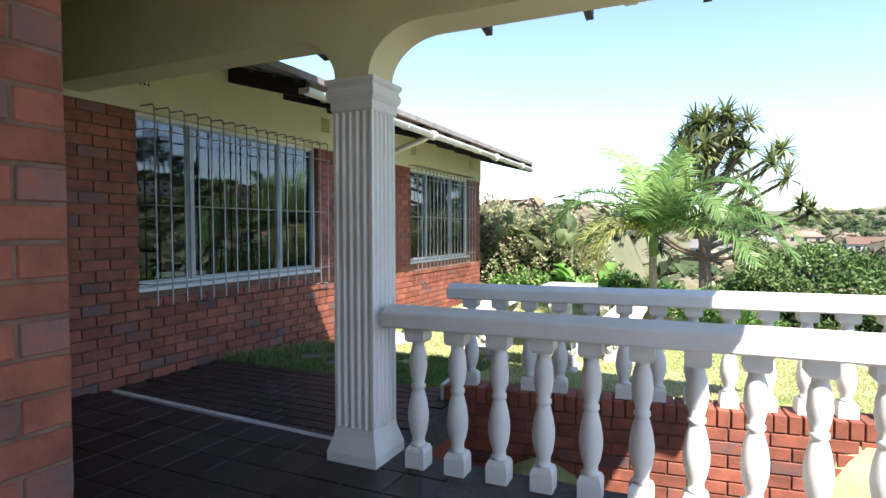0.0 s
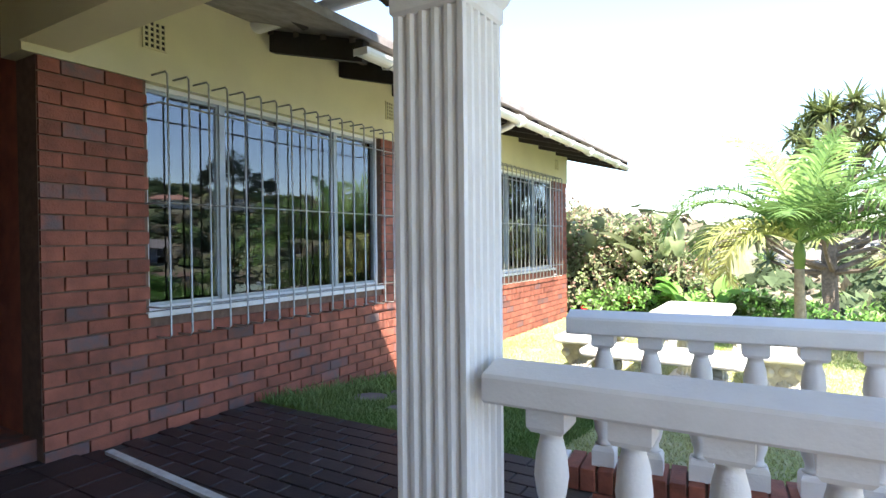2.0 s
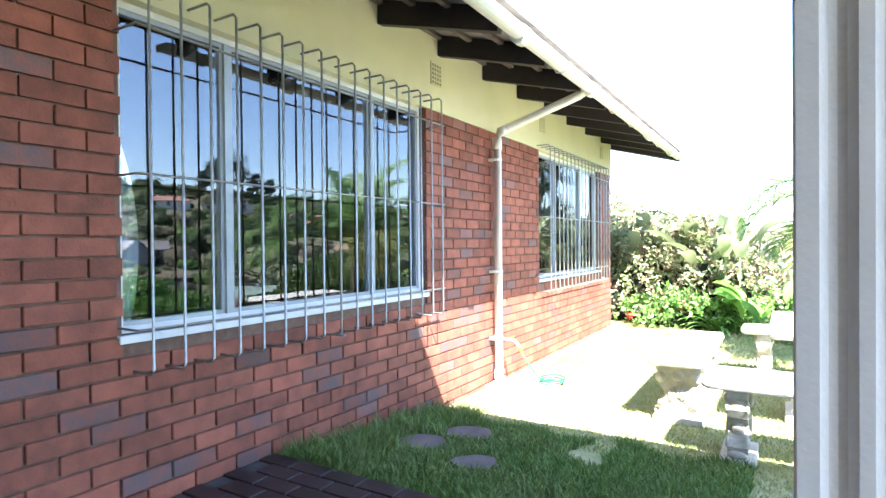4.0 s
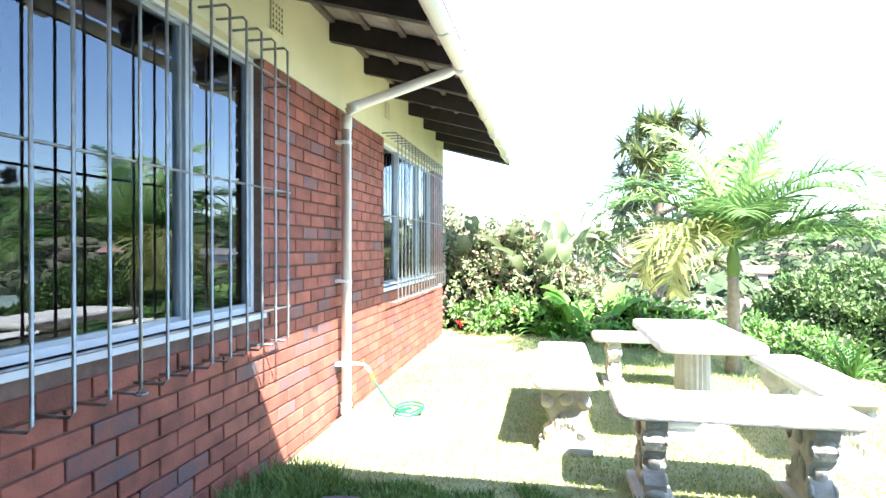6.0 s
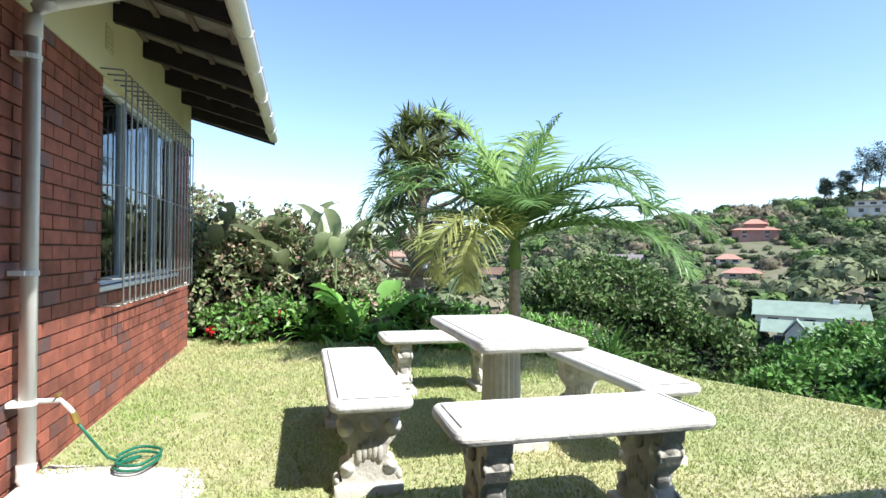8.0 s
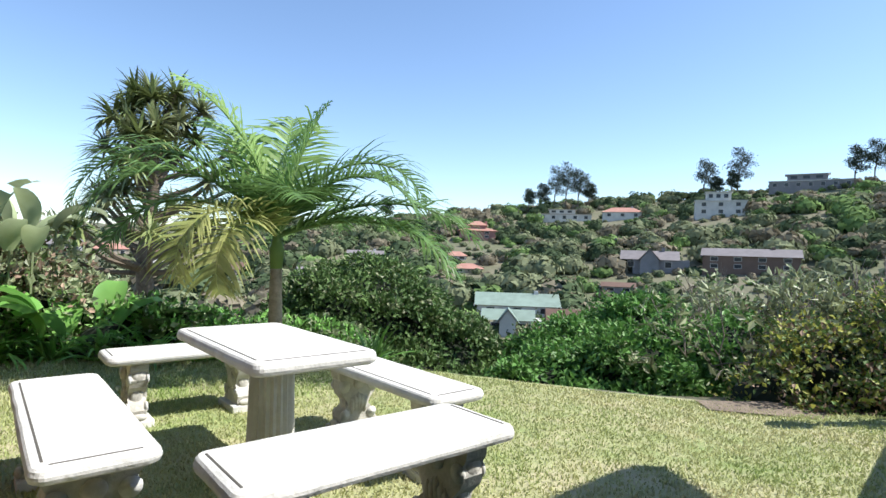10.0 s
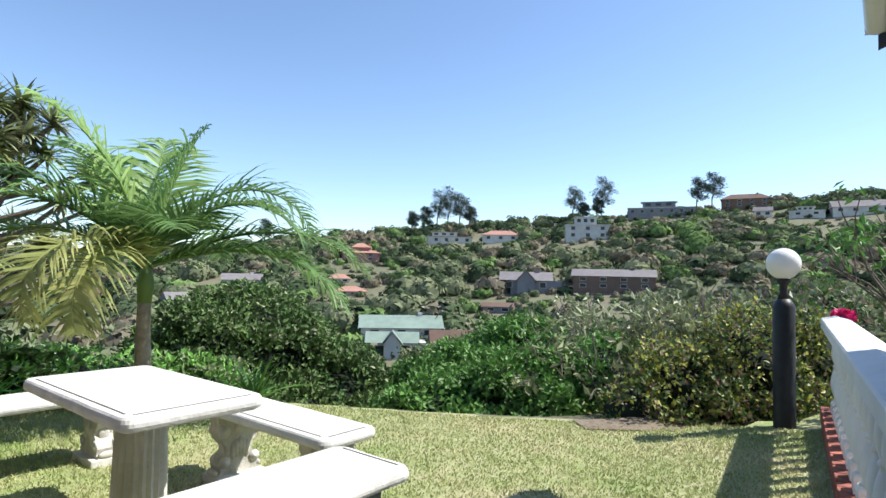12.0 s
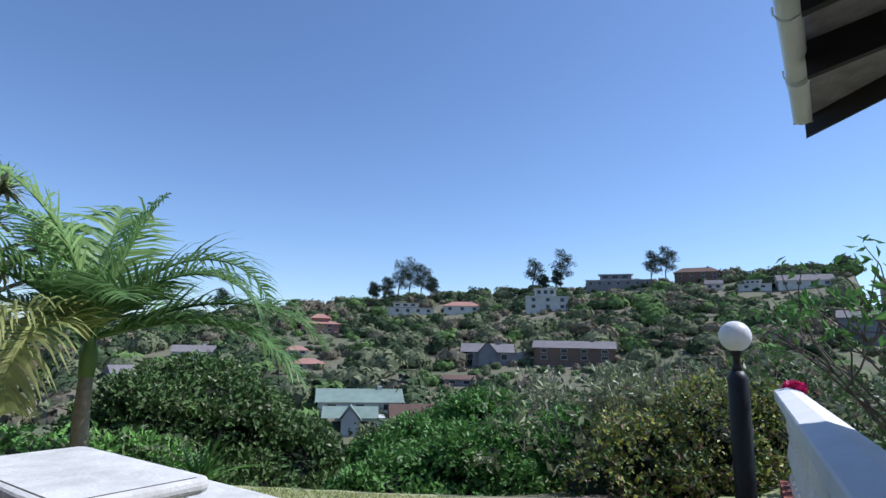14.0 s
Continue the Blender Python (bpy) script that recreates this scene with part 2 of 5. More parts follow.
def prism(outline, depth, axis="y", bm=None):
    """An outline of (a, z) pairs pushed through depth along axis."""
    bm = bm or bmesh.new()
    d0, d1 = depth
    def at(a, z, d):
        return (a, d, z) if axis == "y" else (d, a, z)
    f = [bm.verts.new(at(a, z, d0)) for a, z in outline]
    g = [bm.verts.new(at(a, z, d1)) for a, z in outline]
    k = len(f)
    bm.faces.new(f)
    bm.faces.new(g[::-1])
    for i in range(k):
        bm.faces.new((f[i], g[i], g[(i + 1) % k], f[(i + 1) % k]))
    bmesh.ops.recalc_face_normals(bm, faces=bm.faces)
    return bm


rng = np.random.default_rng(7)

# ---- ground ----
LAWN_Z = -0.23
EDGE = [(-9, 11.6), (-4.1, 11.2), (-2.2, 10.6), (-0.3, 9.4), (0.9, 7.9), (1.7, 6.4), (2.4, 5.3), (3.2, 4.6), (6, 4.2)]


def crest(phi):
    return np.interp(phi, [-180, -60, 0, 15, 25, 35, 45, 60, 80, 95, 130, 180], [1.5, 1.5, 1.5, 1.9, 2.4, 3.2, 4.3, 5.7, 7.2, 7.5, 5, 1.5])


def beyond_edge(x, y):
    """Metres beyond the lawn's edge, towards the valley."""
    ye = np.interp(x, [p[0] for p in EDGE], [p[1] for p in EDGE])
    return (y - ye) * 0.75


def ground_z(x, y):
    if y < 3.9 and -4.5 < x:
        base = -0.12 if x < -2.0 else -0.62
    else:
        base = np.interp(y, [3.9, 4.6, 5.6, 30], [-0.05, -0.12, LAWN_Z, LAWN_Z])
    if x > -2.0 and y < 3.9:
        base = -0.62
    r = math.hypot(x + 1, y - 4)
    phi = math.degrees(math.atan2(x + 1, y - 4))
    d = max(beyond_edge(x, y), (x - 4.5) if y < 5 else -1)
    if y < -6 or x < -12:
        return base + 0.0
    if d > 0:
        fall = -0.32 * min(d, 45) * (1 - math.exp(-d / 2.5))
        base = LAWN_Z + fall
    if r > 45:
        R = 300 if phi > 22 else 300 + min(1, (22 - phi) / 14) * 700
        top = R * math.tan(radians(float(crest(phi)))) * (1.0 + 0.04 * noise.noise((phi * 0.13, 0, 3)) + 0.02 * noise.noise((phi * 0.6, 0, 9)))
        s = min(1, max(0, (r - 80) / (R - 80)))
        rise = top + 14.5
        z = -14.5 + rise * (s ** 1.15) if r < R else top - (r - R) * 0.12
        z += 3.0 * noise.noise((x * 0.012, y * 0.012, 0)) * min(1, r / 120)
        k = min(1, (r - 45) / 35)
        base = base * (1 - k) + z * k
    return float(base)


def build_ground():
    rad = [0.0] + list(np.linspace(0.5, 16, 50)) + list(np.geomspace(17, 1500, 60)) + [4500]
    ang = np.linspace(0, 360, 181)[:-1]
    verts, faces = [], []
    for r in rad:
        for a in ang:
            x, y = -1 + r * math.sin(radians(a)), 4 + r * math.cos(radians(a))
            verts.append((x, y, ground_z(x, y)))
    k = len(ang)
    for i in range(len(rad) - 1):
        for j in range(k):
            faces.append((i * k + j, i * k + (j + 1) % k, (i + 1) * k + (j + 1) % k, (i + 1) * k + j))
    ob = mesh_part("ground", verts, faces, GRASS, label="sunlit green lawn falling away into a bushy valley", kind="structure", smooth=True)
    ob.data.materials.append(HILL)
    for f in ob.data.polygons:
        c = f.center
        if math.hypot(c.x + 1, c.y - 4) > 14 or beyond_edge(c.x, c.y) > 0.6:
            f.material_index = 1
    return ob


build_ground()

# ---- house ----
WX = -4.13
BRICK_TOP = 2.18
W1 = (3.10, 5.45, 0.74, 2.18)
W2 = (7.80, 10.25, 0.70, 2.18)


def wall_with_openings(name, x0, x1, y0, y1, z0, z1, holes, material, label):
    """A wall along y as one mesh with rectangular holes through it."""
    bm = bmesh.new()
    ys = sorted({y0, y1, *[h[0] for h in holes], *[h[1] for h in holes]})
    zs = sorted({z0, z1, *[h[2] for h in holes if z0 < h[2] < z1], *[h[3] for h in holes if z0 < h[3] < z1]})
    cells = {}
    for i in range(len(ys) - 1):
        for j in range(len(zs) - 1):
            cy, cz = (ys[i] + ys[i + 1]) / 2, (zs[j] + zs[j + 1]) / 2
            cells[i, j] = not any(h[0] < cy < h[1] and h[2] < cz < h[3] for h in holes)
    vs = {}
    def v(x, i, j):
        if (x, i, j) not in vs:
            vs[x, i, j] = bm.verts.new((x, ys[i], zs[j]))
        return vs[x, i, j]
    for (i, j), solid in cells.items():
        if not solid:
            continue
        bm.faces.new((v(x1, i, j), v(x1, i + 1, j), v(x1, i + 1, j + 1), v(x1, i, j + 1)))
        bm.faces.new((v(x0, i, j), v(x0, i, j + 1), v(x0, i + 1, j + 1), v(x0, i + 1, j)))
        for di, dj, e in ((-1, 0, ((i, j), (i, j + 1))), (1, 0, ((i + 1, j), (i + 1, j + 1))), (0, -1, ((i, j), (i + 1, j))), (0, 1, ((i, j + 1), (i + 1, j + 1)))):
            if not cells.get((i + di, j + dj), False):
                (a, b), (c, d) = e
                bm.faces.new((v(x0, a, b), v(x0, c, d), v(x1, c, d), v(x1, a, b)))
    bmesh.ops.recalc_face_normals(bm, faces=bm.faces)
    return part(name, bm, material, None, label, "structure")


wall_east = wall_with_openings("wall_east", WX - 0.24, WX - 0.017, 2.5, 10.87, -0.5, BRICK_TOP, [W1, W2], MORTAR, "red face-brick house wall with recessed joints")
wall_upper = part("wall_upper", box(WX - 0.24, WX + 0.004, 2.43, 10.90, BRICK_TOP, 2.95), PLASTER, None, "cream plaster band above the brickwork", "structure")
part("wall_gable", box(-10, WX - 0.24, 10.63, 10.87, -0.5, BRICK_TOP), BRICK, None, "red brick gable wall of the house", "structure")
part("wall_gable_upper", prism([(-10, BRICK_TOP), (WX - 0.24, BRICK_TOP), (WX - 0.24, 2.95), (-7, 3.6), (-10, 2.95)], (10.63, 10.87)), PLASTER, None, "cream plaster gable above the brickwork", "structure")
part("wall_return", box(-5.0, WX - 0.24, 2.5, 2.74, -0.3, 2.75), BRICK, None, "red brick return beside the house door", "structure")
# darker brick than its neighbours puts the recess's shade into the colour
part("wall_recess", box(-5.24, -5.0, 0.2, 2.74, -0.3, 2.75), BRICK_DARK, None, "brick wall around the house door, darker brick painting its shade", "structure")
part("wall_south_recess", box(-5.24, WX, -0.04, 0.2, -0.3, 2.75), BRICK, None, "red brick return of the entrance recess", "structure")
part("wall_verandah_west", box(WX - 0.24, WX, -3.2, -0.04, -0.3, 2.75), BRICK, None, "red brick wall at the back of the verandah", "structure")
# added out of view behind the camera; brick keeps light from bouncing in
part("wall_verandah_south", box(WX, 3.0, -3.44, -3.2, -0.3, 2.75), BRICK, None, "unseen red brick wall added to close the verandah and cut bounced light", "structure")

# entrance door in the recess
door = thing("door_1", (-4.99, 1.7, 0), "dark brown panelled timber entrance door, closed, in the brick recess", "door")
tagged(door, kind="structure")
part("door_leaf", box(0.0, 0.05, -0.45, 0.45, 0.1, 2.1, bevel=0.005), DOOR, door)
for z0, z1 in ((0.2, 0.9), (1.05, 1.95)):
    for y0, y1 in ((-0.36, -0.04), (0.04, 0.36)):
        part("door_panel", box(0.05, 0.07, y0, y1, z0, z1, bevel=0.008), DOOR, door)
part("door_frame", box(0.0, 0.09, 0.45, 0.52, 0.0, 2.17, box(0.0, 0.09, -0.52, -0.45, 0.0, 2.17, box(0.0, 0.09, -0.45, 0.45, 2.1, 2.17))), DOOR, door)
part("door_handle", tube([(0.05, 0.38, 1.05), (0.1, 0.38, 1.05), (0.1, 0.28, 1.05)], 0.01), BRASS, door, "brass lever handle")
tagged(part("door_step", box(-5.0, -4.2, 0.2, 2.5, 0.0, 0.12, bevel=0.01), BRICK_DARK), "red brick step below the entrance door", "step")


def window_unit(index, y0, y1, z0, z1, splits):
    w = thing("window_%d" % index, (WX - 0.09, (y0 + y1) / 2, z0), "", "", "")
    tagged(w, "wide white-framed window with clear sliding panes in the brick wall", "window", kind="structure")
    h, L = z1 - z0, y1 - y0
    fr = bmesh.new()
    t = 0.03
    for a, b, c, d in ((-L / 2, L / 2, 0, t), (-L / 2, L / 2, h - t, h), (-L / 2, -L / 2 + t, t, h - t), (L / 2 - t, L / 2, t, h - t)):
        box(-0.03, 0.03, a, b, c, d, fr)
    part("window_frame", fr, SILLW, w)
    edges = [y0] + splits + [y1]
    for s in splits:
        m = s - (y0 + y1) / 2
        bm = box(-0.028, 0.034, m - 0.022, m - 0.004, t, h - t)
        box(-0.028, 0.022, m + 0.004, m + 0.020, t, h - t, bm)
        part("mullion", bm, FRAME, w)
    for a, b in zip(edges, edges[1:]):
        a, b = a - (y0 + y1) / 2 + 0.022, b - (y0 + y1) / 2 - 0.022
        bm = bmesh.new()
        for c, d, e, f in ((a, b, t, t + 0.02), (a, b, h - t - 0.02, h - t), (a, a + 0.016, t + 0.02, h - t - 0.02), (b - 0.016, b, t + 0.02, h - t - 0.02)):
            box(-0.015, 0.015, c, d, e, f, bm)
        part("sash", bm, FRAME, w)
        p = part("pane", box(-0.003, 0.003, a + 0.016, b - 0.016, t + 0.02, h - t - 0.02), GLASS, w)
        p.visible_shadow = False
    part("window_sill", box(-0.02, 0.10, -L / 2 - 0.02, L / 2 + 0.02, -0.035, 0.0, bevel=0.004), SILLW, w)
    return w


window_unit(1, *W1, [3.68, 4.86])
window_unit(2, *W2, [8.5, 9.5])


def grille(y0, y1, z0, z1, bars, out):
    g = thing("burglar_grille", (WX, (y0 + y1) / 2, z0), "galvanised steel bar security grille with hooked tops, fixed before a window", "window grille", "window grilles")
    L, h = y1 - y0, z1 - z0
    for i in range(bars):
        y = -L / 2 + L * i / (bars - 1)
        low = -0.17
        up = h + 0.06
        bm = tube([(0.0, y, up), (out - 0.02, y, up), (out, y, up - 0.02), (out, y, low + 0.02), (out - 0.02, y, low), (0.02, y, low)], 0.0065, 6)
        part("bar", bm, IRON, g, smooth=True)
    for z in (h - 0.14, h * 0.47, 0.02):
        part("cross_bar", tube([(0.0, -L / 2 - 0.05, z), (out - 0.012, -L / 2 - 0.05, z), (out - 0.012, L / 2 + 0.05, z), (0.0, L / 2 + 0.05, z)], 0.006, 6), IRON, g, smooth=True)
    for y, z in ((L / 2 - 0.35, -0.13), (0.0, -0.17)):
        part("lock_ring", tube([(out + 0.02 * math.cos(a), y + 0.02 * math.sin(a), z) for a in np.linspace(0, 6.28, 9)], 0.005, 5), IRON, g)
    return g


grille(3.13, 5.42, 0.755, 2.16, 17, 0.165)
grille(7.73, 10.16, 0.74, 2.15, 18, 0.165)


def air_brick(y, z):
    a = thing("air_vent", (WX + 0.004, y, z), "cream pierced air brick set in the plaster band", "air vent", "air vents")
    bm = bmesh.new()
    for i in range(5):
        box(0.0, 0.010, -0.072 + i * 0.036 - 0.007, -0.072 + i * 0.036 + 0.007, -0.085, 0.085, bm)
    for j in range(6):
        box(0.0, 0.008, -0.079, 0.079, -0.085 + j * 0.034 - 0.006, -0.085 + j * 0.034 + 0.006, bm)
    part("vent_grid", bm, PLASTER, a)
    # thin dark sheet on the wall stands in for shade in the holes
    part("vent_hollow", box(0.0005, 0.003, -0.074, 0.074, -0.08, 0.08), TIMBER, a)


for yy in (3.15, 5.6, 7.9, 10.35):
    air_brick(yy, 2.47)

# rooms behind the windows
def room(y0, y1):
    bm = box(-7.6, WX - 0.25, y0, y1, -0.05, 0.0)
    part("room_floor", bm, ROOMFLOOR, None, "dark carpeted bedroom floor", "structure")
    part("room_ceiling", box(-7.6, WX - 0.25, y0, y1, 2.45, 2.5), ROOM, None, "plain bedroom ceiling", "structure")
    part("room_wall", box(-7.7, -7.6, y0, y1, 0, 2.45), ROOM, None, "plain grey bedroom wall", "structure")
    part("room_wall", box(-7.6, WX - 0.25, y0 - 0.1, y0, 0, 2.45), ROOM, None, "plain grey bedroom side wall", "structure")
    part("room_wall", box(-7.6, WX - 0.25, y1, y1 + 0.1, 0, 2.45), ROOM, None, "plain grey bedroom side wall", "structure")


room(2.85, 6.3)
room(7.2, 10.5)
bed = thing("bed", (-5.27, 3.95, 0.13), "made bed with pale blue and white striped cover beside the window", "bed")
part("base", box(-0.95, 0.75, -0.75, 0.75, -0.13, 0.45, bevel=0.02), DOOR, bed)
part("mattress", box(-0.97, 0.77, -0.77, 0.77, 0.45, 0.72, bevel=0.05), LINEN, bed)
part("cover", box(-0.99, 0.79, -0.79, 0.79, 0.62, 0.80, bevel=0.06), LINEN, bed)
part("pillow", box(-0.9, -0.4, -0.65, 0.65, 0.80, 0.93, bevel=0.06), LINEN, bed)
for i in range(7):
    part("cover_stripe", box(0.785, 0.795, -0.6 + i * 0.2, -0.585 + i * 0.2, 0.66, 0.78), H_GREY, bed)


def curtain(name, y0, y1, z0, z1, material, label):
    bm = bmesh.new()
    k = max(8, int((y1 - y0) * 60))
    rows = []
    for z in np.linspace(z0, z1, 6):
        rows.append([bm.verts.new((WX - 0.22 + 0.025 * math.sin(i * 1.3) + 0.012 * math.sin(i * 0.37 + z), y0 + (y1 - y0) * i / k, z)) for i in range(k + 1)])
    for a, b in zip(rows, rows[1:]):
        for i in range(k):
            bm.faces.new((a[i], a[i + 1], b[i + 1], b[i]))
    tagged(part(name, bm, material, None, smooth=True), label, "curtain")


curtain("curtain", 3.04, 3.50, 0.1, 2.3, CURTAIN, "pale sheer curtain drawn to the side of the window")
curtain("curtain", 4.82, 5.18, 0.1, 2.3, CURTAIN, "pale sheer curtain gathered by the far pane")
curtain("curtain", 8.2, 8.8, 0.1, 2.3, CURTAIN, "pale sheer curtain behind the far window")
curtain("curtain", 9.3, 10.1, 0.1, 2.3, CURTAIN_RED, "dark maroon curtain hanging behind the far window")
pend = thing("ceiling_lamp", (-6.0, 4.72, 2.45), "white glass bowl ceiling lamp, unlit", "ceiling lamp")
part("shade", lathe([(0.02, -0.16), (0.09, -0.15), (0.15, -0.10), (0.17, -0.04)]), OPAL, pend, smooth=True)
part("ceiling_rose", lathe([(0.05, -0.04), (0.05, 0.0)]), OPAL, pend)

# ---- eaves of the house ----
GX, GZ, SLOPE = -3.17, 2.46, 0.27


def roof_z(x):
    return GZ + 0.05 + (GX - x) * SLOPE


roof = thing("roof_main", (-4, 7.5, 2.6), "grey tiled roof with deep dark timber eaves", "roof")
tagged(roof, kind="structure")
roof.matrix_world = Matrix()
part("roof_covering", prism([(GX + 0.04, roof_z(GX + 0.04) + 0.03), (-7, roof_z(-7) + 0.03), (-7, roof_z(-7) + 0.09), (GX + 0.04, roof_z(GX + 0.04) + 0.09)], (2.9, 11.3)), ROOFTILE, roof)
part("roof_covering", prism([(-11, roof_z(-7) - 1.05), (-7, roof_z(-7) + 0.03), (-7, roof_z(-7) + 0.09), (-11, roof_z(-7) - 0.99)], (4.0, 11.3)), ROOFTILE, roof)
for i, y in enumerate(np.arange(4.10, 11.3, 0.78)):
    bm = prism([(GX - 0.05, roof_z(GX - 0.05) - 0.13), (GX - 0.03, roof_z(GX) + 0.03), (WX - 0.3, roof_z(WX - 0.3) + 0.03), (WX - 0.3, roof_z(WX - 0.3) - 0.14)], (y - 0.03, y + 0.03))
    part("rafter", bm, TIMBER, roof)
for i in range(4):
    x = GX - 0.12 - i * 0.27
    part("batten", box(x - 0.02, x + 0.02, 4.05, 11.25, roof_z(x) - 0.005, roof_z(x) + 0.035), BOARD, roof)
part("bargeboard", prism([(GX + 0.02, roof_z(GX) - 0.14), (GX + 0.02, roof_z(GX) + 0.08), (-7, roof_z(-7) + 0.08), (-7, roof_z(-7) - 0.14)], (11.26, 11.30)), TIMBER, roof)

gut = thing("gutter", (GX, 7.6, GZ), "white plastic half-round rain gutter under the eaves", "gutter", "rain gutters")


def gutter_mesh(y0, y1, r=0.06):
    bm = bmesh.new()
    prof = [(r * math.cos(a), r * math.sin(a)) for a in np.linspace(math.pi, math.tau, 10)]
    prof += [(q[0] * 0.9, q[1] * 0.9 + 0.001) for q in prof[::-1]]
    vs = [[bm.verts.new((p[0], y, p[1])) for p in prof] for y in (y0, y1)]
    k = len(prof)
    for i in range(k):
        bm.faces.new((vs[0][i], vs[0][(i + 1) % k], vs[1][(i + 1) % k], vs[1][i]))
    for s, y in ((0, y0), (1, y1)):
        box(-r, r, y - 0.004, y + 0.004, -r * 0.8, 0.0, bm)
    bmesh.ops.recalc_face_normals(bm, faces=bm.faces)
    return bm


part("trough", gutter_mesh(-3.6, 3.72), PVC, gut, smooth=False)
for y in (-2.5, -1.0, 1.5, 3.0):
    part("joint", tube([(0, y - 0.04, -0.022), (0, y + 0.04, -0.022)], 0.064, 14), PVC, gut)
for y in np.arange(-3.3, 3.7, 0.78):
    part("bracket", tube([(-0.07, y, 0.03), (-0.07, y, -0.01), (-0.04, y, -0.06), (0.0, y, -0.07), (0.05, y, -0.05), (0.068, y, 0.0)], 0.006, 5), PVC, gut)

pipe = thing("downpipe", (-4.05, 6.56, -0.2), "white plastic downpipe strapped to the brick wall", "downpipe")
part("pipe", tube([(0, 0, 0.10), (0, 0, 2.28), (0.02, 0, 2.34), (0.06, 0.0, 2.37), (0.78, 0.03, 2.60), (0.85, 0.03, 2.64)], 0.038, 14), PVC, pipe, smooth=True)
part("shoe", tube([(0, 0, 0.12), (0.0, -0.01, 0.06), (0.05, -0.03, 0.01), (0.13, -0.05, -0.01)], 0.045, 14), PVC, pipe, smooth=True)
part("elbow", tube([(0, 0, 2.2), (0, 0, 2.30), (0.03, 0, 2.36), (0.1, 0, 2.385)], 0.044, 14), PVC, pipe, smooth=True)
for z in (0.42, 1.05, 2.1):
    part("bracket", box(-0.07, 0.0, -0.055, 0.055, z - 0.012, z + 0.012, tube([(0, 0, z - 0.012), (0, 0, z + 0.012)], 0.043, 14)), PVC, pipe)
tagged(part("splash_block", box(-4.08, -3.75, 6.30, 6.62, -0.26, -0.17, bevel=0.02), SLAB), "whitewashed concrete splash block under the downpipe", "drain block")
tap = thing("garden_tap", (-4.0, 6.70, 0.16), "brass garden tap with green hose on the wall", "tap")
part("spout", tube([(-0.13, 0, 0.03), (0.04, 0, 0.03), (0.07, 0, 0.0), (0.09, 0.02, -0.04)], 0.013, 8), PVC, tap)
part("connector", tube([(0.09, 0.02, -0.04), (0.11, 0.03, -0.10)], 0.017, 8), BRASS, tap)
part("handle", tube([(0.03, -0.03, 0.06), (0.03, 0.03, 0.06)], 0.007, 6, tube([(0.03, 0, 0.03), (0.03, 0, 0.06)], 0.007, 6)), BRASS, tap)
hp = [(-3.89, 6.73, 0.06), (-3.84, 6.78, -0.05), (-3.78, 6.84, -0.17), (-3.70, 6.86, -0.21)]
hp += [(-3.62 + 0.10 * math.cos(a) + 0.01 * math.sin(3 * a), 6.78 + 0.13 * math.sin(a) + 0.004 * a, -0.205 + 0.003 * a) for a in np.linspace(1.6, 16, 50)]
tagged(part("garden_hose", tube(hp, 0.008, 6), HOSE, smooth=True), "thin green garden hose coiled on the grass by the downpipe", "hose")

# ---- verandah ----
roof2 = thing("roof_verandah", (0, 0, 0), "verandah roof with dark timber eaves and plain soffit", "roof")
tagged(roof2, kind="structure")
VE, VZ, VX = 3.94, 2.83, 1.93


def vz(y):
    return VZ + (VE - y) * 0.2


VB = 1.22
PLAN = [(-6.0, -3.6), (VB, -3.6), (VB, 2.8), (VX, VE), (-6.0, VE)]
bm = bmesh.new()
under, over = [bm.verts.new((x, y, vz(y))) for x, y in PLAN], [bm.verts.new((x, y, vz(y) + 0.06)) for x, y in PLAN]
bm.faces.new(under[::-1])
bm.faces.new(over)
for i in range(5):
    bm.faces.new((under[i], under[(i + 1) % 5], over[(i + 1) % 5], over[i]))
bmesh.ops.recalc_face_normals(bm, faces=bm.faces)
part("roof_covering", bm, ROOFTILE, roof2)
for x in np.arange(-3.57, VB, 0.72):
    part("rafter", prism([(VE - 0.04, vz(VE - 0.04) - 0.21), (VE - 0.04, vz(VE - 0.04)), (1.0, vz(1.0)), (1.0, vz(1.0) - 0.10)], (x - 0.025, x + 0.025), "x"), TIMBER, roof2)
for (xa, ya), (xb, yb) in ((PLAN[3], PLAN[2]), (PLAN[2], PLAN[1])):
    bm = bmesh.new()
    q = [bm.verts.new(p) for p in ((xa, ya, vz(ya) - 0.15), (xb, yb, vz(yb) - 0.15), (xb, yb, vz(yb) + 0.05), (xa, ya, vz(ya) + 0.05),
                                   (xa + 0.03, ya, vz(ya) - 0.15), (xb + 0.03, yb, vz(yb) - 0.15), (xb + 0.03, yb, vz(yb) + 0.05), (xa + 0.03, ya, vz(ya) + 0.05))]
    for f in ((0, 1, 2, 3), (7, 6, 5, 4), (0, 4, 5, 1), (3, 2, 6, 7), (0, 3, 7, 4), (1, 5, 6, 2)):
        bm.faces.new([q[k] for k in f])
    bmesh.ops.recalc_face_normals(bm, faces=bm.faces)
    part("bargeboard", bm, TIMBER, roof2)
part("ceiling_verandah", box(-5.24, VB, -3.44, 2.42, 2.75, 2.78), PLASTER, None, "plain plastered verandah ceiling", "structure")
g2 = copy_thing(gut, pose(1.79 - 3.72, VE + 0.01, VZ - 0.04, 0, 0, -90))
tagged(g2, "white plastic rain gutter along the verandah eave")

PX0, PX1, PY0, PY1 = -1.76, -1.48, 2.40, 2.68


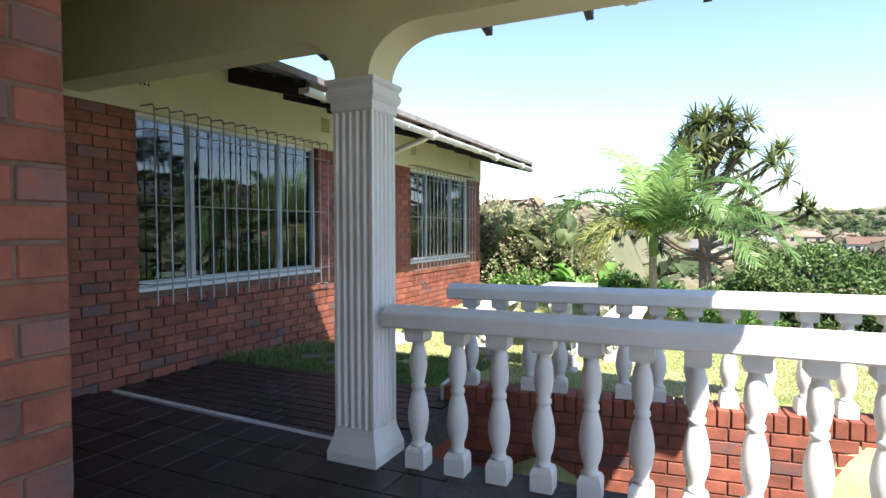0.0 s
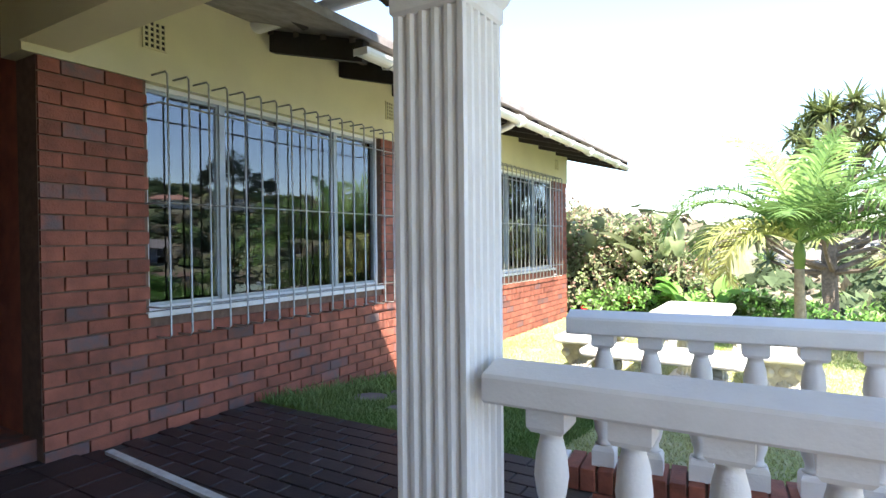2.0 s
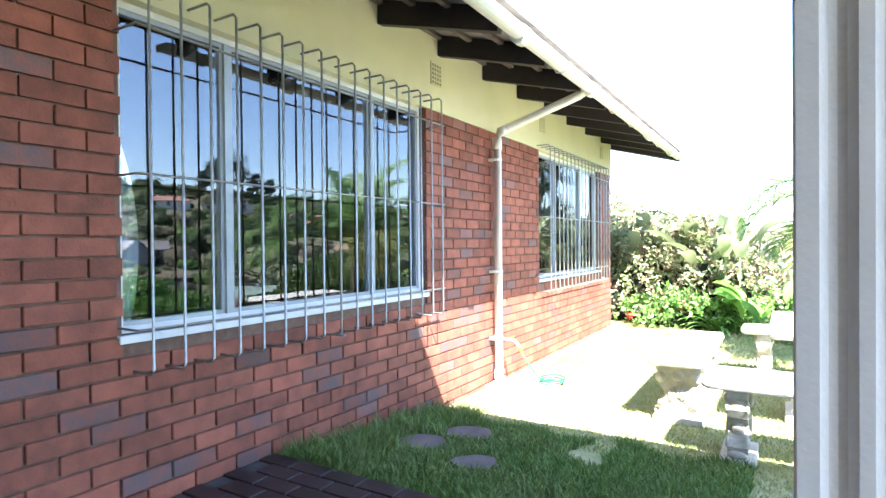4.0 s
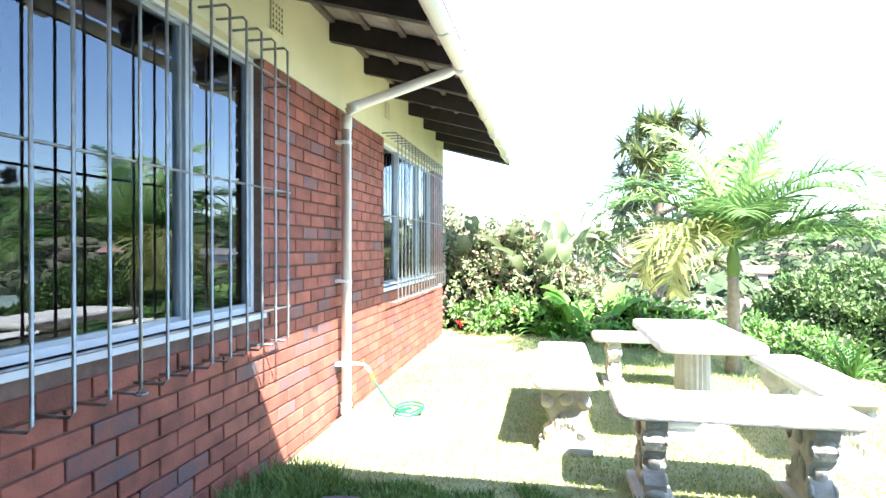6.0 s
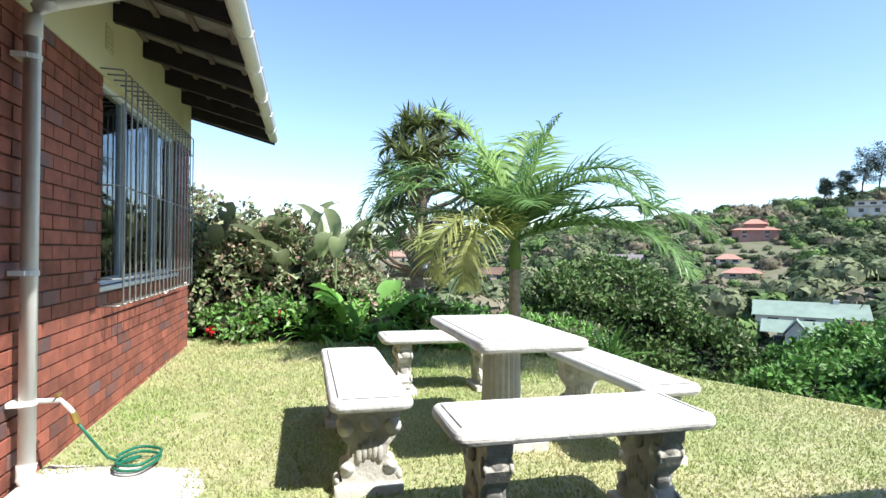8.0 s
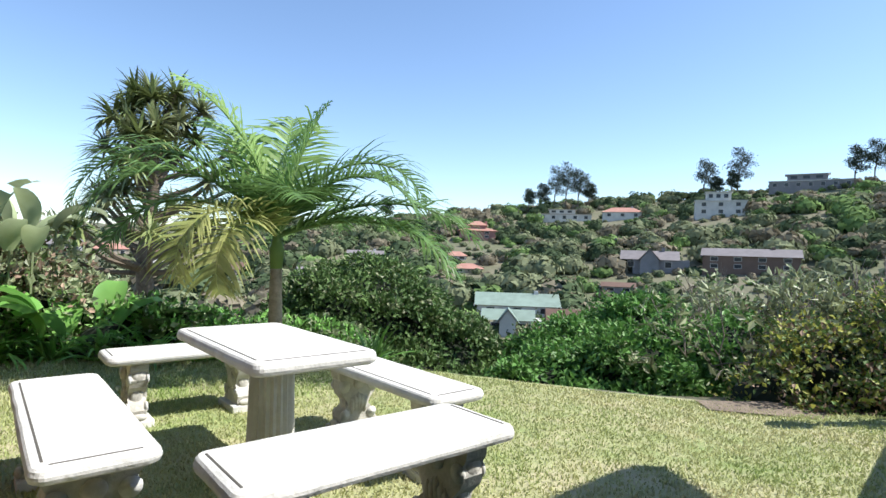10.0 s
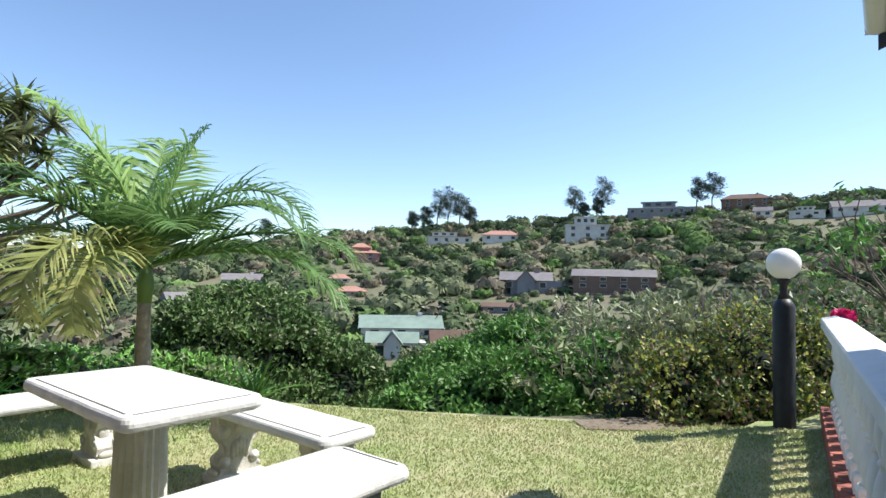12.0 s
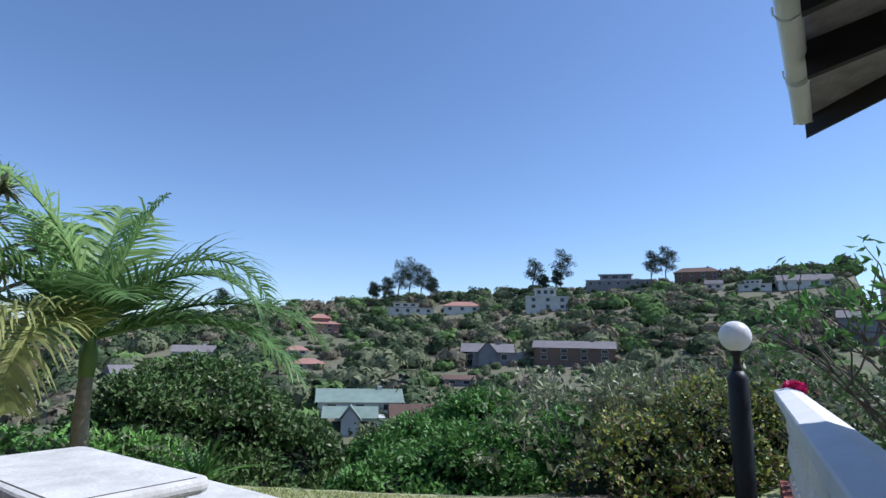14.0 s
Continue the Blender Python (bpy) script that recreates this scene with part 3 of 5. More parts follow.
def arched_beam(name, x0, x1, left_arch, right_arch, label):
    """Beam along x with quarter-round haunches over the pillars."""
    soffit, low = 2.225, 1.985
    pts = []
    if left_arch:
        pts += [(x0, low)] + [(x0 + 0.30 * (1 - math.cos(a)), low + (soffit - low) * math.sin(a)) for a in np.linspace(0, math.pi / 2, 14)]
    else:
        pts += [(x0, soffit)]
    if right_arch:
        pts += [(x1 - 0.30 * (1 - math.cos(a)), low + (soffit - low) * math.sin(a)) for a in np.linspace(math.pi / 2, 0, 14)] + [(x1, low)]
    else:
        pts += [(x1, soffit)]
    pts += [(x1, 2.95), (x0, 2.95)]
    return part(name, prism(pts, (PY0 + 0.02, PY1 - 0.02)), PLASTER, None, label, "structure")


arched_beam("beam_west", WX, (PX0 + PX1) / 2 - 0.10, False, True, "cream plastered beam with rounded haunch at the pillar")
arched_beam("beam_east", (PX0 + PX1) / 2 + 0.10, VB, True, False, "cream plastered arched beam over the balustrade")
part("beam_middle", box((PX0 + PX1) / 2 - 0.10, (PX0 + PX1) / 2 + 0.10, PY0 + 0.02, PY1 - 0.02, 1.985, 2.95), PLASTER, None, "cream plastered beam above the pillar", "structure")

pil = thing("pillar", ((PX0 + PX1) / 2, (PY0 + PY1) / 2, 0), "square white fluted verandah pillar with moulded capital and base", "pillar")


def fluted_shaft(w, z0, z1):
    pts = []
    n, fl, dep = 5, 0.030, 0.013
    for side in range(4):
        a = side * math.pi / 2
        line = [(-w / 2, -w / 2)]
        for i in range(n):
            c = -w / 2 + w * (i + 0.8) / (n + 0.6)
            line += [(c - fl / 2, -w / 2), (c - fl / 4, -w / 2 + dep * 0.8), (c, -w / 2 + dep), (c + fl / 4, -w / 2 + dep * 0.8), (c + fl / 2, -w / 2)]
        for x, y in line:
            pts.append((x * math.cos(a) - y * math.sin(a), x * math.sin(a) + y * math.cos(a)))
    bm = bmesh.new()
    lo = [bm.verts.new((x, y, z0)) for x, y in pts]
    hi = [bm.verts.new((x, y, z1)) for x, y in pts]
    for i in range(len(pts)):
        j = (i + 1) % len(pts)
        bm.faces.new((lo[i], lo[j], hi[j], hi[i]))
    bm.faces.new(lo[::-1])
    bm.faces.new(hi)
    return bm


part("shaft", fluted_shaft(0.235, 0.18, 1.82), WHITE, pil)


def square_moulding(levels):
    bm = bmesh.new()
    rings = [[bm.verts.new((sx * w / 2, sy * w / 2, z)) for sx, sy in ((-1, -1), (1, -1), (1, 1), (-1, 1))] for w, z in levels]
    for a, b in zip(rings, rings[1:]):
        for k in range(4):
            bm.faces.new((a[k], a[(k + 1) % 4], b[(k + 1) % 4], b[k]))
    bm.faces.new(rings[0][::-1])
    bm.faces.new(rings[-1])
    return bm


part("base", square_moulding([(0.30, 0), (0.30, 0.05), (0.27, 0.10), (0.245, 0.14), (0.235, 0.18)]), WHITE, pil)
part("capital", square_moulding([(0.235, 1.82), (0.25, 1.83), (0.25, 1.87), (0.265, 1.88), (0.285, 1.90), (0.285, 1.93), (0.27, 1.935), (0.27, 1.95), (0.295, 1.965), (0.295, 1.985)]), WHITE, pil)

BAL = [(0.045, 0.10), (0.045, 0.115), (0.034, 0.125), (0.032, 0.15), (0.045, 0.19), (0.053, 0.24), (0.054, 0.28), (0.046, 0.34), (0.034, 0.39), (0.029, 0.405),
       (0.037, 0.413), (0.037, 0.43), (0.029, 0.438), (0.040, 0.48), (0.047, 0.53), (0.042, 0.59), (0.032, 0.63), (0.030, 0.645), (0.042, 0.655), (0.042, 0.665)]


def baluster():
    b = new("baluster")
    bm = lathe(BAL[1:], 16)
    part("turned_body", bm, WHITE, b, smooth=True)
    part("foot", square_moulding([(0.105, 0.0), (0.105, 0.085), (0.09, 0.105), (0.075, 0.112)]), WHITE, b)
    part("neck_block", square_moulding([(0.085, 0.655), (0.105, 0.67), (0.105, 0.73)]), WHITE, b)
    return b


def balustrade(name, x0, y0, x1, y1, z0, height, step, first, label):
    L = math.hypot(x1 - x0, y1 - y0)
    yaw = math.degrees(math.atan2(y1 - y0, x1 - x0))
    r = thing(name, (x0, y0, z0), label, "balustrade", "", yaw)
    h = height
    prof = [(-0.09, h - 0.10), (0.09, h - 0.10), (0.102, h - 0.09), (0.102, h - 0.028), (0.095, h - 0.018), (0.0, h + 0.008), (-0.095, h - 0.018), (-0.102, h - 0.028), (-0.102, h - 0.09)]
    part("rail", prism(prof, (0, L), "x"), WHITE, r, smooth=False)
    proto = baluster()
    k = (h - 0.10) / 0.73
    proto.scale = (1, 1, k)
    n = int((L - first) / step)
    for i in range(n):
        c = copy_thing(proto, pose(first + i * step, 0, 0, 0, 0, 0))
        c.parent = r
        c.scale = (1, 1, k)
    for o in (*proto.children_recursive, proto):
        bpy.data.objects.remove(o)
    return r


balustrade("balustrade", PX1 + 0.02, 2.53, 2.6, 2.60, 0.0, 0.82, 0.217, 0.16, "white turned balustrade joined to the fluted pillar")
balustrade("balustrade", -1.66, 3.76, 2.83, 4.25, 0.085, 0.73, 0.212, 0.16, "white turned balustrade standing on a low brick wall")

# sunken passage with brick retaining wall under the second balustrade
RW = math.degrees(math.atan2(0.49, 4.49))
retaining = thing("wall_retaining", (-1.68, 3.76, 0), "low red brick retaining wall under the balustrade", "wall", "", RW)
tagged(retaining, kind="structure")
part("core", box(0.0, 4.5, -0.095, 0.095, -0.7, 0.07), MORTAR, retaining)
part("wall_end", box(-0.03, 0.0, -0.1, 0.1, -0.65, 0.09, bevel=0.008), WHITE, retaining, "white painted end of the brick wall")
part("passage_floor", box(-1.5, 6.0, 2.70, 4.2, -0.66, -0.55), GROUT, None, "dark paved floor of the sunken passage", "structure")
part("wall_passage", box(-1.52, 3.0, 2.46, 2.66, -0.65, -0.021), MORTAR, None, "plastered side of the verandah slab", "structure")
part("wall_passage_end", box(-1.62, -1.53, 2.66, 3.66, -0.65, -0.03), BRICK, None, "brick end of the sunken passage", "structure")

# ---- paving bases ----
part("floor_verandah", box(-5.24, 3.0, -3.44, 2.66, -0.15, -0.006), GROUT, None, "grouted bed of the verandah tiles", "structure")
part("paving_patio", box(WX, -1.53, 2.66, 3.92, -0.2, -0.026), GROUT, None, "jointed bed of the patio pavers", "structure")
stripo = thing("threshold_strip", (-2.95, 2.71, 0.0), "thin white strip set across the dark paving", "paving strip", "", -3.5)
part("strip", box(-1.07, 1.1, -0.022, 0.022, -0.02, 0.004, bevel=0.002), STRIP, stripo)

# ---- stone garden furniture ----
def slab_top(name, x0, x1, y0, y1, z, th, parent, groove_axis):
    """A thick cast top with a rounded, chipped rim and an incised line near each end."""
    bm = bmesh.new()
    rings = []
    for inset, zz in ((0.03, z - th), (0.006, z - th + 0.012), (0.0, z - th + 0.026), (0.0, z - 0.028), (0.006, z - 0.012), (0.014, z - 0.004), (0.032, z)):
        ring, rad = [], 0.065 - inset
        for cx, cy, a0 in ((x1, y1, 0), (x0, y1, 90), (x0, y0, 180), (x1, y0, 270)):
            mx, my = (cx - 0.065 if cx == x1 else cx + 0.065), (cy - 0.065 if cy == y1 else cy + 0.065)
            for k in range(7):
                a = radians(a0 + 15 * k)
                ring.append((mx + rad * math.cos(a), my + rad * math.sin(a), zz))
        full = []
        for i, p in enumerate(ring):
            full.append(p)
            if i % 7 == 6:
                q = ring[(i + 1) % len(ring)]
                full += [tuple(p[c] + (q[c] - p[c]) * f / 8 for c in range(3)) for f in range(1, 8)]
        rings.append([bm.verts.new(p) for p in full])
    m = len(rings[0])
    for lo_r, hi_r in zip(rings, rings[1:]):
        for i in range(m):
            bm.faces.new((lo_r[i], lo_r[(i + 1) % m], hi_r[(i + 1) % m], hi_r[i]))
    bm.faces.new(rings[0][::-1])
    bm.faces.new(rings[-1])
    ob = part(name, bm, CONCRETE, parent)
    me = ob.data
    for v in me.vertices:
        n = noise.noise((v.co.x * 9, v.co.y * 9, v.co.z * 9))
        v.co.x += 0.006 * n
        v.co.y += 0.006 * noise.noise((v.co.y * 8, v.co.x * 9, 3))
    if groove_axis == "x":
        spans = ((x0 + 0.04, x0 + 0.048, y0 + 0.07, y1 - 0.06), (x1 - 0.048, x1 - 0.04, y0 + 0.06, y1 - 0.07))
    else:
        spans = ((x0 + 0.06, x1 - 0.07, y0 + 0.04, y0 + 0.048), (x0 + 0.04, x0 + 0.048, y0 + 0.08, y1 - 0.10))
    for s in spans:
        part("rim_line", box(*s, z - 0.002, z + 0.002), RIM_DARK, parent, "dark weathered line near the rim")
    return ob


def scroll_leg(parent, x, y, width, height, turn, z0):
    """A carved console leg: a waisted slab on a stepped plinth, with scrolls and a leaf in relief."""
    leg = new("leg")
    leg.parent = parent
    leg.matrix_parent_inverse = Matrix()
    leg.matrix_basis = pose(x, y, z0, 0, 0, turn)
    w, h = width / 2, height
    half = [(w * 1.0, 0.0), (w * 1.0, 0.05), (w * 0.80, 0.07), (w * 0.86, 0.11), (w * 0.74, 0.15), (w * 0.50, 0.19), (w * 0.55, h * 0.52), (w * 0.78, h * 0.62), (w * 0.92, h * 0.74),
            (w * 0.86, h * 0.84), (w * 0.96, h * 0.90), (w * 0.98, h)]
    outline = [(-a, z) for a, z in half] + [(a, z) for a, z in half[::-1]]
    body = part("body", prism(outline, (-0.055, 0.055), "x"), CONCRETE_OLD, leg, "weathered cast stone leg with grey stains")
    def lump(name, m, sub=1, r=0.03):
        bm = bmesh.new()
        bmesh.ops.create_icosphere(bm, subdivisions=sub, radius=r)
        bmesh.ops.transform(bm, matrix=m, verts=bm.verts)
        part(name, bm, CONCRETE_OLD, leg, smooth=True)
    for sx in (-1, 1):
        for sy in (-1, 1):
            for a, z, r in ((w * 0.72, h * 0.76, 0.042), (w * 0.66, 0.13, 0.036)):
                m = pose(sx * 0.055, sy * a, z, 0, 90, 0)
                bm = bmesh.new()
                for q in (1.0, 0.62, 0.3):
                    rr = bmesh.ops.create_cone(bm, cap_ends=True, segments=14, radius1=r * q, radius2=r * q * 0.85, depth=0.016 + 0.012 * (1 - q))
                bmesh.ops.transform(bm, matrix=m, verts=bm.verts)
                part("scroll", bm, CONCRETE, leg, "carved scroll in relief", smooth=True)
        for k in range(5):
            lump("leaf_carving", pose(sx * 0.055, (k - 2) * w * 0.16, h * (0.52 - 0.035 * abs(k - 2))) @ Matrix.Diagonal((0.6, 0.7, 2.0, 1)))
        lump("boss", pose(sx * 0.06, 0, h * 0.80) @ Matrix.Diagonal((0.7, 1.3, 1.2, 1)), 2, 0.035)
    for sy in (-1, 1):
        lump("side_scroll", pose(0, sy * w * 0.56, h * 0.46) @ Matrix.Diagonal((1.6, 0.5, 2.6, 1)), 2, 0.024)
        lump("side_scroll", pose(0, sy * w * 0.84, h * 0.80) @ Matrix.Diagonal((2.0, 0.7, 1.9, 1)), 2, 0.024)
        lump("paw", pose(0, sy * w * 0.95, 0.07) @ Matrix.Diagonal((2.2, 0.8, 1.0, 1)), 2, 0.026)
    part("plinth", box(-0.10, 0.10, -w * 1.05, w * 1.05, -0.03, 0.05, bevel=0.012), CONCRETE, leg)
    return leg


def bench(x0, x1, y0, y1, z, label):
    g = LAWN_Z
    cx, cy = (x0 + x1) / 2, (y0 + y1) / 2
    b = thing("garden_bench", (cx, cy, g), label, "bench", "benches round the stone table")
    hx, hy = (x1 - x0) / 2, (y1 - y0) / 2
    top = z - g
    along_x = hx > hy
    slab_top("seat", -hx, hx, -hy, hy, top, 0.065, b, "x" if along_x else "y")
    for s in (-1, 1):
        if along_x:
            scroll_leg(b, s * (hx - 0.20), 0, hy * 1.6, top - 0.065, 0, 0)
        else:
            scroll_leg(b, 0, s * (hy - 0.20), hx * 1.6, top - 0.065, 90, 0)
    return b


bench(-2.63, -2.22, 6.08, 7.58, 0.270, "white cast stone bench on carved legs beside the house")
bench(-2.19, -1.00, 5.47, 5.94, 0.290, "white cast stone bench between the table and the verandah")
bench(-0.96, -0.57, 6.10, 7.40, 0.255, "white cast stone bench on carved legs on the valley side")
bench(-2.12, -1.00, 7.98, 8.38, 0.265, "white cast stone bench beside the shrubbery")
tb = thing("garden_table", (-1.515, 6.88, LAWN_Z), "heavy white cast stone table on a fluted column", "table")
th = 0.50 - LAWN_Z
slab_top("tabletop", -0.33, 0.33, -0.63, 0.63, th, 0.07, tb, "y")
lg = new("pedestal")
lg.parent = tb
lg.matrix_basis = pose(0, -0.06, 0)
part("column", lathe([(0.145, 0.12), (0.128, 0.15), (0.118, th - 0.16), (0.135, th - 0.12), (0.15, th - 0.07)], 40, flute=0.014, flutes=1), CONCRETE, lg)
part("plinth", square_moulding([(0.46, -0.02), (0.46, 0.05), (0.38, 0.07), (0.38, 0.10), (0.32, 0.12)]), CONCRETE, lg)

# ---- lamp post ----
lamp = thing("garden_lamp", (2.70, 4.60, -0.30), "black cast garden lamp post with a white opal globe", "garden lamp")
part("post", lathe([(0.12, 0.0), (0.12, 0.08), (0.095, 0.12), (0.085, 0.16), (0.085, 1.18), (0.072, 1.21), (0.05, 1.25)], 20), BLACK, lamp, smooth=True)
part("neck", lathe([(0.05, 1.24), (0.032, 1.30), (0.03, 1.36), (0.05, 1.40), (0.055, 1.42)], 16), BLACK, lamp, smooth=True)
part("globe", lathe([(0.05 + 0.0, 1.42)] + [(0.132 * math.sin(a), 1.545 - 0.132 * math.cos(a)) for a in np.linspace(0.35, math.pi - 0.02, 16)], 28), OPAL, lamp, "round white opal globe", smooth=True)
tagged(part("lamp_plinth", box(2.42, 2.98, 4.33, 4.87, -0.5, -0.29, bevel=0.01), BRICK_DARK), "brick block under the lamp post", "plinth")


# ---- plants ----
def leaves(name, blobs, count, size, material, parent=None, label="", kind="", longish=1.8, lumpy=0.28, droop=0.0, lo=-0.3):
    """Many folded leaves on the lumpy skins of ellipsoids (centre, radii)."""
    vs, fs = [], []
    weights = np.array([b[1][0] * b[1][2] for b in blobs], float)
    pick = rng.choice(len(blobs), count, p=weights / weights.sum())
    u = rng.normal(size=(count, 3))
    u /= np.linalg.norm(u, axis=1)[:, None]
    u[:, 2] = np.where(u[:, 2] < lo, -u[:, 2], u[:, 2])
    depth = 1 - rng.random(count) ** 2 * 0.35
    a = rng.normal(size=(count, 3)) * 0.6 + u * 0.5
    a[:, 2] -= droop
    a /= np.linalg.norm(a, axis=1)[:, None]
    nrm = rng.normal(size=(count, 3)) * 0.7 + u
    side = np.cross(a, nrm)
    side /= np.linalg.norm(side, axis=1)[:, None]
    up = np.cross(side, a)
    sz = size * (0.6 + 0.8 * rng.random(count))
    cen, rad = np.array([b[0] for b in blobs], float)[pick], np.array([b[1] for b in blobs], float)[pick]
    lump = 1 + lumpy * (np.sin(u[:, 0] * 5 + pick * 1.7) * np.cos(u[:, 1] * 6 + pick) + 0.7 * np.sin(u[:, 2] * 9 + u[:, 0] * 11 + pick))
    p = cen + u * rad * (depth * lump)[:, None]
    L, W = (a * sz[:, None]), side * (sz / longish / 2)[:, None]
    up = up * (sz * 0.12)[:, None]
    allv = np.stack([p, p + L * 0.45 + W + up, p + L, p + L * 0.45 - W + up, p + L * 0.5], 1).reshape(-1, 3)
    base = np.arange(count) * 5
    tris = np.stack([base, base + 1, base + 4, base + 1, base + 2, base + 4, base + 2, base + 3, base + 4, base + 3, base, base + 4], 1).reshape(-1, 3)
    return mesh_part(name, allv.tolist(), tris.tolist(), material, parent, label, kind)


# filler blobs behind the leaves; their dark colour stands in for inner shade
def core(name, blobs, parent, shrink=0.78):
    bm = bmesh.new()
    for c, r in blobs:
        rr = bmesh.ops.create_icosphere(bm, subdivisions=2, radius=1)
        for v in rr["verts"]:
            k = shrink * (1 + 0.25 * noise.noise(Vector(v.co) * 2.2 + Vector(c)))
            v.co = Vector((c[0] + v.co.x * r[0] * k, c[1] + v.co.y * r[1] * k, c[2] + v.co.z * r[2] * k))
    return part(name, bm, SHADEGREEN, parent, "near-black filler painting the shade inside the foliage", "stuff")


def clumps(blobs, count, r0, r1):
    """Small leafy lobes standing on the upper skins of large ellipsoids."""
    out = []
    w = np.array([b[1][0] * b[1][2] for b in blobs], float)
    for k in rng.choice(len(blobs), count, p=w / w.sum()):
        (cx, cy, cz), (rx, ry, rz) = blobs[k]
        u = rng.normal(size=3)
        u[2] = abs(u[2]) * 0.9 - 0.25
        u /= np.linalg.norm(u)
        r = r0 + (r1 - r0) * rng.random()
        out.append(((cx + rx * u[0] * 0.9, cy + ry * u[1] * 0.9, cz + rz * u[2] * 0.9), (r, r, r * 0.8)))
    return out


def bush(name, label, blobs, count, size, material, category="bush", extra=(), inside=True, lobes=None, **kw):
    c = blobs[0][0]
    ob = tagged(new(name), label, category)
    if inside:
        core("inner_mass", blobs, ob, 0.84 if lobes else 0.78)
    stem_blobs = blobs
    if lobes:
        leaves("foliage_base", blobs, count // 3, size, material, ob, **kw)
        blobs = clumps(blobs, *lobes)
        kw["lo"] = -0.15
    leaves("foliage", blobs, count, size, material, ob, **kw)
    for m2, k2, s2 in extra:
        leaves("foliage_accent", blobs, k2, s2, m2, ob, **kw)
    stems = bmesh.new()
    for (x, y, z), r in stem_blobs[:6]:
        g = ground_z(x, y)
        tube([(x * 0.9 + c[0] * 0.1, y * 0.9 + c[1] * 0.1, g - 0.1), (x, y, z)], 0.05, 6, stems, [0.05, 0.03])
    part("stem", stems, BARK, ob)
    return ob


def palm_frond(parent, base, yaw, rise, length, droop, material, leaflet=0.42, name="frond", twist=0.0, n=46, hang=0.5):
    pts = []
    p = Vector(base)
    ang = rise
    step = length / 16
    d2 = Vector((math.cos(yaw), math.sin(yaw), 0))
    for i in range(17):
        pts.append(p.copy())
        p = p + (d2 * math.cos(ang) + Vector((0, 0, math.sin(ang)))) * step
        ang -= droop / 16 * (0.5 + i / 10)
    fr = new(name)
    fr.parent = parent
    part("midrib", tube(pts, 0.02, 5, None, [0.022 - 0.0012 * i for i in range(17)]), material, fr)
    vs, fs = [], []
    for k in range(n):
        s = 0.10 + 0.90 * k / (n - 1)
        f = s * 16
        i = min(15, int(f))
        q = pts[i].lerp(pts[i + 1], f - i)
        t = (pts[i + 1] - pts[i]).normalized()
        L = leaflet * (math.sin(math.pi * min(1, 0.12 + s * 0.86)) ** 0.6) * (0.85 + 0.3 * rng.random())
        side = t.cross(Vector((0, 0, 1))).normalized()
        up = side.cross(t)
        for sg in (-1, 1):
            d = (side * sg * 0.85 + t * 0.55 + up * (0.25 + twist * sg + 0.12 * rng.normal())).normalized()
            w = t * 0.0115
            a = q
            rows = []
            for j in range(4):
                wj = (1.0, 1.3, 1.0, 0.1)[j]
                rows.append((a - w * wj, a + w * wj))
                a = a + d * (L / 3)
                d = (d + Vector((0, 0, -1)) * hang * (0.35 + 0.45 * s) * (0.8 + 0.5 * rng.random())).normalized()
            b = len(vs)
            for r0, r1 in rows:
                vs += [r0, r1]
            for j in range(3):
                fs.append((b + 2 * j, b + 2 * j + 1, b + 2 * j + 3, b + 2 * j + 2))
    mesh_part("leaf_blade", vs, fs, material, fr)
    return fr


def trunk(parent, pts, radii, name="trunk", material=None):
    return part(name, tube(pts, 0, 10, None, radii), material or BARK, parent, smooth=True)


# the palm behind the table
PB = (-0.62, 8.9)
palm = tagged(new("palm_tree"), "feather palm with arching green fronds behind the stone table", "palm tree")
trunk(palm, [(PB[0], PB[1], LAWN_Z - 0.1), (PB[0] + 0.01, PB[1], 0.2), (PB[0], PB[1], 0.6), (PB[0], PB[1], 0.95)], [0.09, 0.066, 0.058, 0.05], "trunk", BARK_PALE)
CROWN = (PB[0], PB[1], 1.10)
for yaw, rise, ln, dr, mt in ((150, 78, 1.75, 1.0, PALM_NEW), (-22, 79, 1.35, 0.35, PALM_NEW), (55, 76, 1.4, 0.6, PALM_NEW), (110, 70, 1.5, 0.9, PALM_NEW),
                              (-18, 66, 1.95, 2.5, PALM), (-48, 58, 1.7, 2.4, PALM), (-28, 30, 2.15, 1.5, PALM), (-42, 20, 1.9, 1.5, PALM), (-12, 24, 2.1, 1.7, PALM),
                              (158, 58, 2.2, 2.5, PALM), (176, 50, 1.95, 2.4, PALM), (140, 34, 1.9, 2.0, PALM), (203, 34, 1.5, 2.7, PALM_YELLOW), (218, 26, 1.35, 2.7, PALM_YELLOW),
                              (80, 45, 1.9, 2.1, PALM), (38, 48, 1.9, 2.1, PALM), (262, 60, 0.9, 1.8, PALM)):
    palm_frond(palm, CROWN, radians(yaw), radians(rise), ln, radians(dr * 46), mt, 0.58, n=50, hang=0.50)
part("crownshaft", tube([(PB[0], PB[1], 0.80), (PB[0], PB[1], 0.98), (PB[0], PB[1], 1.12)], 0, 10, None, [0.055, 0.07, 0.035]), PALM_NEW, palm, smooth=True)


